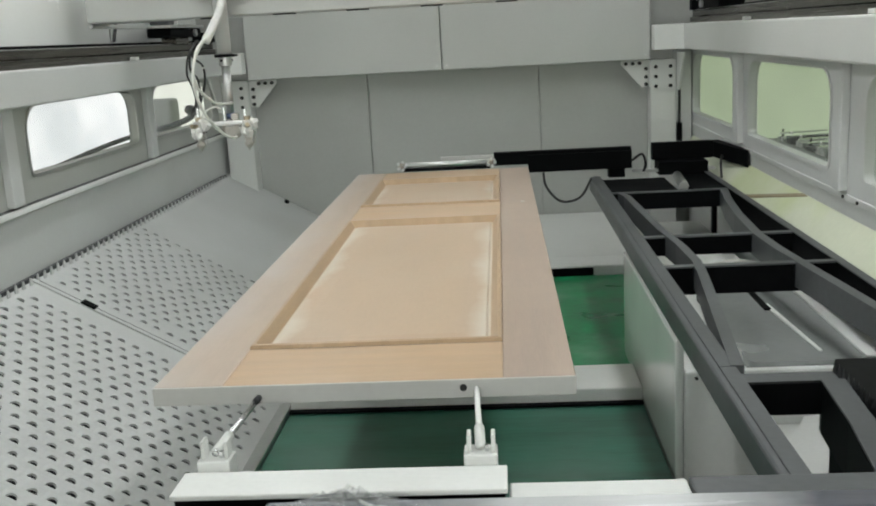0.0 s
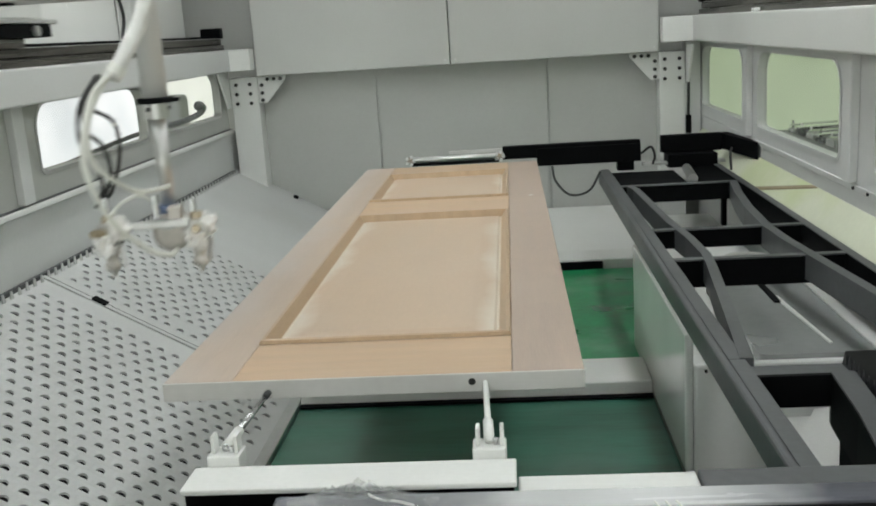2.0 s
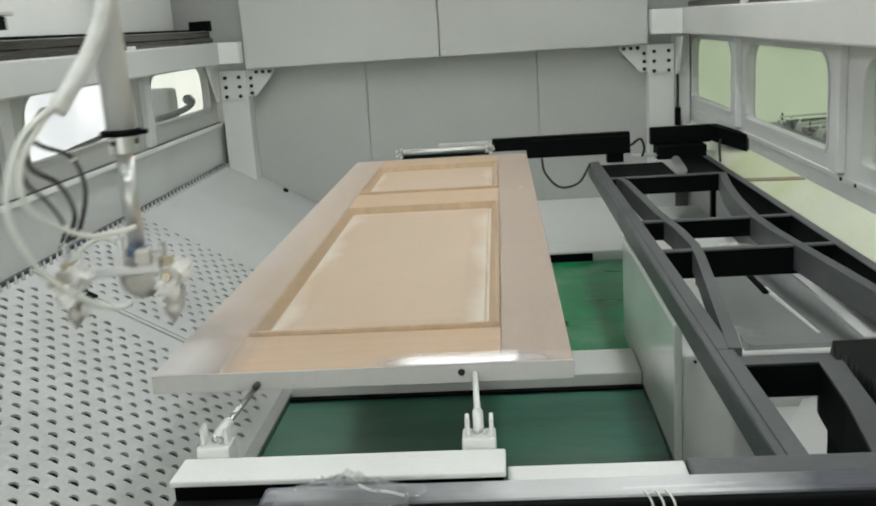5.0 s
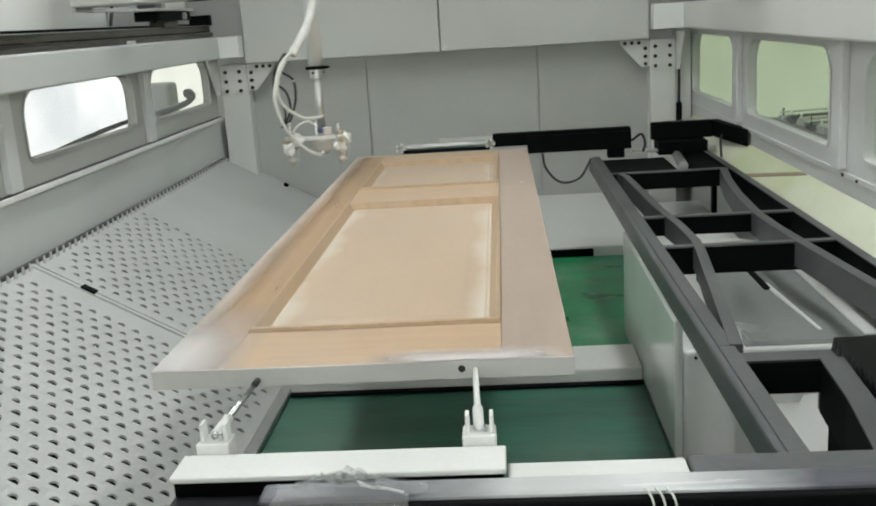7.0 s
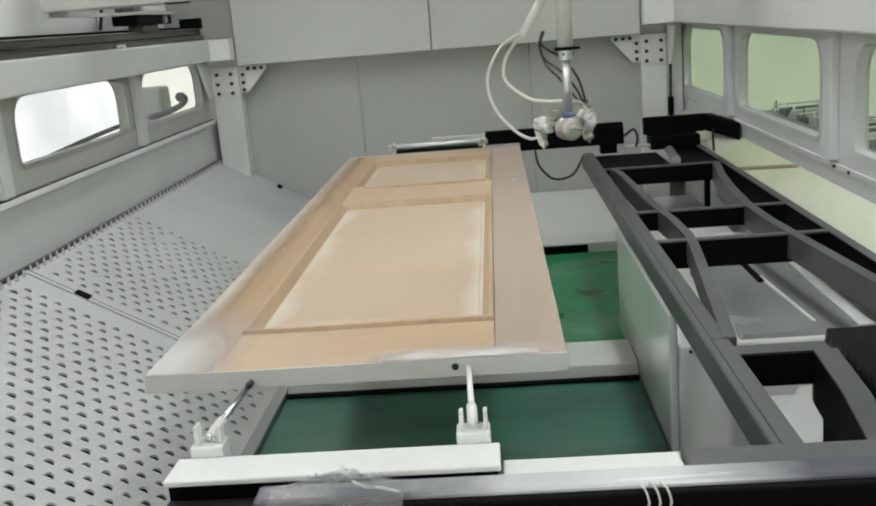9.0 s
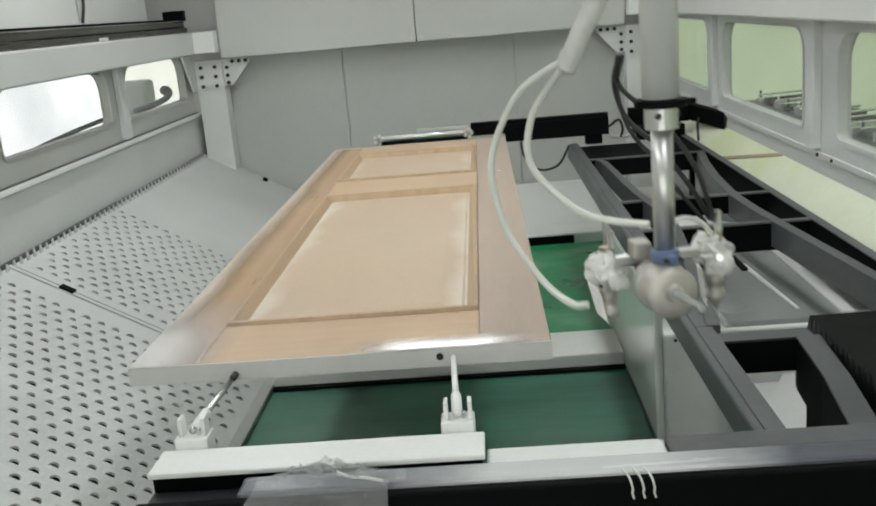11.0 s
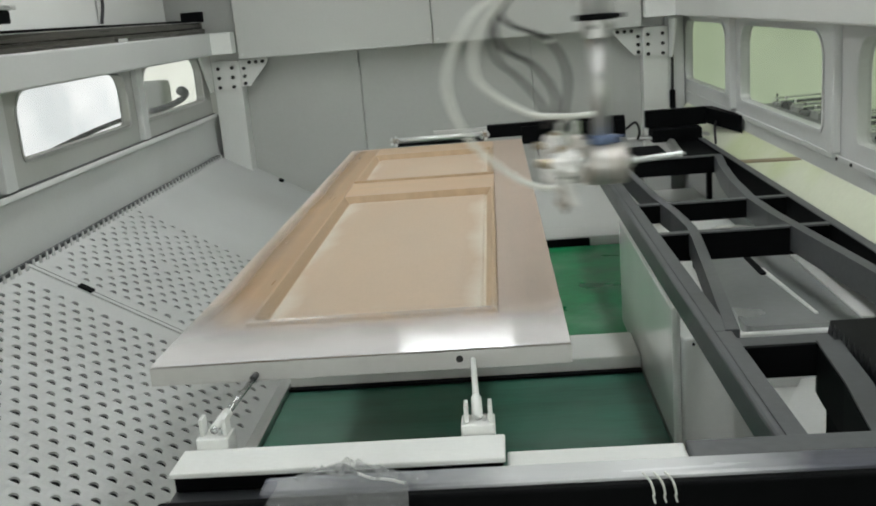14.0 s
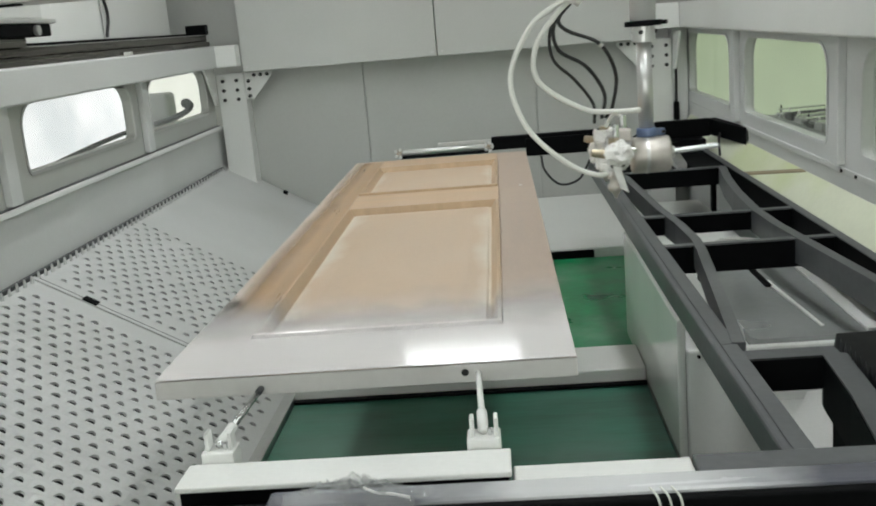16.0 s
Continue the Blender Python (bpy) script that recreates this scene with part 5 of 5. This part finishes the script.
for k in range(16):
    y = 2.50 + 0.21 * k
    tray = part("rack_tray", box(2.18, 2.50, y, y + 0.15, 0.5605, 0.585 + 0.012 * (k % 3), 0.003), MAT_GREYLID if k % 2 else MAT_BLACK, rk)
    part("rack_bar", cyl((2.16, y + 0.03, 0.618), (2.5, y + 0.10, 0.618), 0.008, n=8), MAT_CHROME, tray)
    part("rack_pin", cyl((2.22, y + 0.17, 0.561), (2.22, y + 0.17, 0.632), 0.007, n=8), MAT_WHITE if k % 3 else MAT_BLACK, rk)
for y in (2.5, 5.8):
    for x in (2.15, 2.48):
        part("rack_leg", box(x, x + 0.05, y, y + 0.05, -0.003, 0.5095), MAT_FRAME, rk)


# ---- motion ----
# seconds, the ring's place in x, y and z, the turns of the white hoses, the black hoses and the wrist
MAST_ROWS = [
    (0, -0.662, 1.85, 1.391, 72, 62, 100),
    (0.5, -0.666, 1.8, 1.386, 72, 62, 100),
    (1, -0.613, 1.6, 1.374, 72, 62, 100),
    (1.5, -0.496, 0.95, 1.356, 72, 62, 100),
    (2, -0.404, 0.4, 1.329, 72, 62, 100),
    (2.4, -0.4, 0.08, 1.312, 72, 62, 105),
    (2.7, -0.375, -0.06, 1.272, 72, 55, 115),
    (2.85, -0.262, -0.06, 1.268, 90, 62, 125),
    (3, -0.15, -0.06, 1.264, 105, 70, 135),
    (3.2, -0.034, -0.06, 1.256, 95, 110, 155),
    (3.5, 0.216, -0.06, 1.258, 130, 160, 180),
    (3.7, 0.336, -0.06, 1.251, 172, 180, 180),
    (3.8, 0.325, -0.05, 1.259, 172, 180, 180),
    (4, 0.141, -0.04, 1.257, 110, 120, 150),
    (4.2, -0.063, -0.04, 1.258, 70, 70, 120),
    (4.45, -0.3, -0.03, 1.262, 65, 63, 105),
    (4.9, -0.38, 0.15, 1.275, 60, 51, 100),
    (5.5, -0.4, 0.7, 1.285, 60, 51, 100),
    (6.3, -0.382, 1.35, 1.292, 60, 51, 100),
    (6.6, -0.358, 1.4, 1.279, 60, 51, 100),
    (7, -0.349, 1.75, 1.286, 60, 51, 100),
    (7.2, -0.324, 1.84, 1.286, 60, 51, 85),
    (7.5, -0.223, 1.87, 1.305, 60, 40, 50),
    (8, 0.118, 1.9, 1.293, 50, 20, 5),
    (8.5, 0.426, 1.87, 1.301, 30, 0, 0),
    (8.8, 0.441, 1.75, 1.285, 0, -40, -45),
    (9.2, 0.43, 1.5, 1.297, -40, -80, -80),
    (10.2, 0.411, 0.62, 1.305, -40, -80, -80),
    (11.3, 0.452, -0.16, 1.267, -40, -80, -80),
    (11.5, 0.452, -0.12, 1.29, -30, -65, -65),
    (11.7, 0.415, -0.03, 1.324, -15, -35, -35),
    (11.9, 0.279, 0.02, 1.367, -3, -8, -8),
    (12, 0.171, 0.08, 1.368, 0, 0, 0),
    (12.1, 0.053, 0.08, 1.371, 0, 0, 0),
    (12.3, -0.166, 0.08, 1.377, 0, 0, 0),
    (12.5, -0.315, 0.08, 1.375, 0, 0, 0),
    (12.7, -0.332, 0.12, 1.382, 0, 0, 0),
    (12.9, -0.228, 0.16, 1.385, 0, 0, 0),
    (13.1, -0.04, 0.16, 1.382, 0, 0, 0),
    (13.3, 0.174, 0.16, 1.378, 0, 0, 0),
    (13.5, 0.381, 0.16, 1.37, 0, 0, 0),
    (13.7, 0.481, 0.22, 1.374, 0, 0, 0),
    (13.9, 0.442, 0.28, 1.38, 0, 0, 0),
    (14.1, 0.297, 0.3, 1.381, 0, 0, 0),
    (14.3, 0.081, 0.3, 1.38, 0, 0, 0),
    (14.5, -0.123, 0.3, 1.375, 0, 0, 0),
    (14.7, -0.301, 0.3, 1.373, 0, 0, 0),
    (14.9, -0.363, 0.36, 1.377, 0, 0, 0),
    (15.1, -0.261, 0.44, 1.391, 0, 0, 0),
    (15.3, -0.071, 0.44, 1.385, 0, 0, 0),
    (15.5, 0.152, 0.44, 1.377, 0, 0, 0),
    (15.7, 0.368, 0.44, 1.371, 0, 0, 0),
    (15.9, 0.482, 0.46, 1.38, 0, 0, 0),
    (16, 0.479, 0.5, 1.382, 0, 0, 0),
]


def motions():
    walk(MAST, [(t, pose(x, y, z)) for t, x, y, z, white, black, aim in MAST_ROWS])
    # the sleeve swings out from the mast while it lies on the far side
    walk(SLEEVE, [(t, pose(0.06 * max(0.0, (white - 110) / 60), 0, 0, 0, 0, white)) for t, x, y, z, white, black, aim in MAST_ROWS])
    walk(BLACK, [(t, pose(0, 0, 0, 0, 0, black)) for t, x, y, z, white, black, aim in MAST_ROWS])
    walk(WRIST, [(t, pose(0, 0, 0, 0, 0, aim)) for t, x, y, z, white, black, aim in MAST_ROWS])
    walk(SADDLE, [(t, pose(x, y, 0)) for t, x, y, z, white, black, aim in MAST_ROWS])
    walk(GANTRY, [(t, pose(0, y, 0)) for t, x, y, z, white, black, aim in MAST_ROWS])
    # the coat surfaces at the near end first, then along the stile
    walk(TAN_COAT, [(0.0, pose(0, 0, DT - 0.012)), (3.2, pose(0, 0, DT - 0.012)), (4.0, pose(0, 0, DT + 0.0004, -0.32, 0, 0)), (4.6, pose(0, 0, DT + 0.0004, -0.32, 0, 0)), (6.0, pose(0, 0, DT + 0.0004)), (16.0, pose(0, 0, DT + 0.0004))])
    for i, (skin, t) in enumerate(PASSES):
        top, low = DT + 0.0012 + 0.0003 * i, DT - 0.004
        walk(skin, [(0.0, pose(0, 0, low)), (t, pose(0, 0, low)), (t + 0.6, pose(0, 0, top)), (16.0, pose(0, 0, top))])


motions()
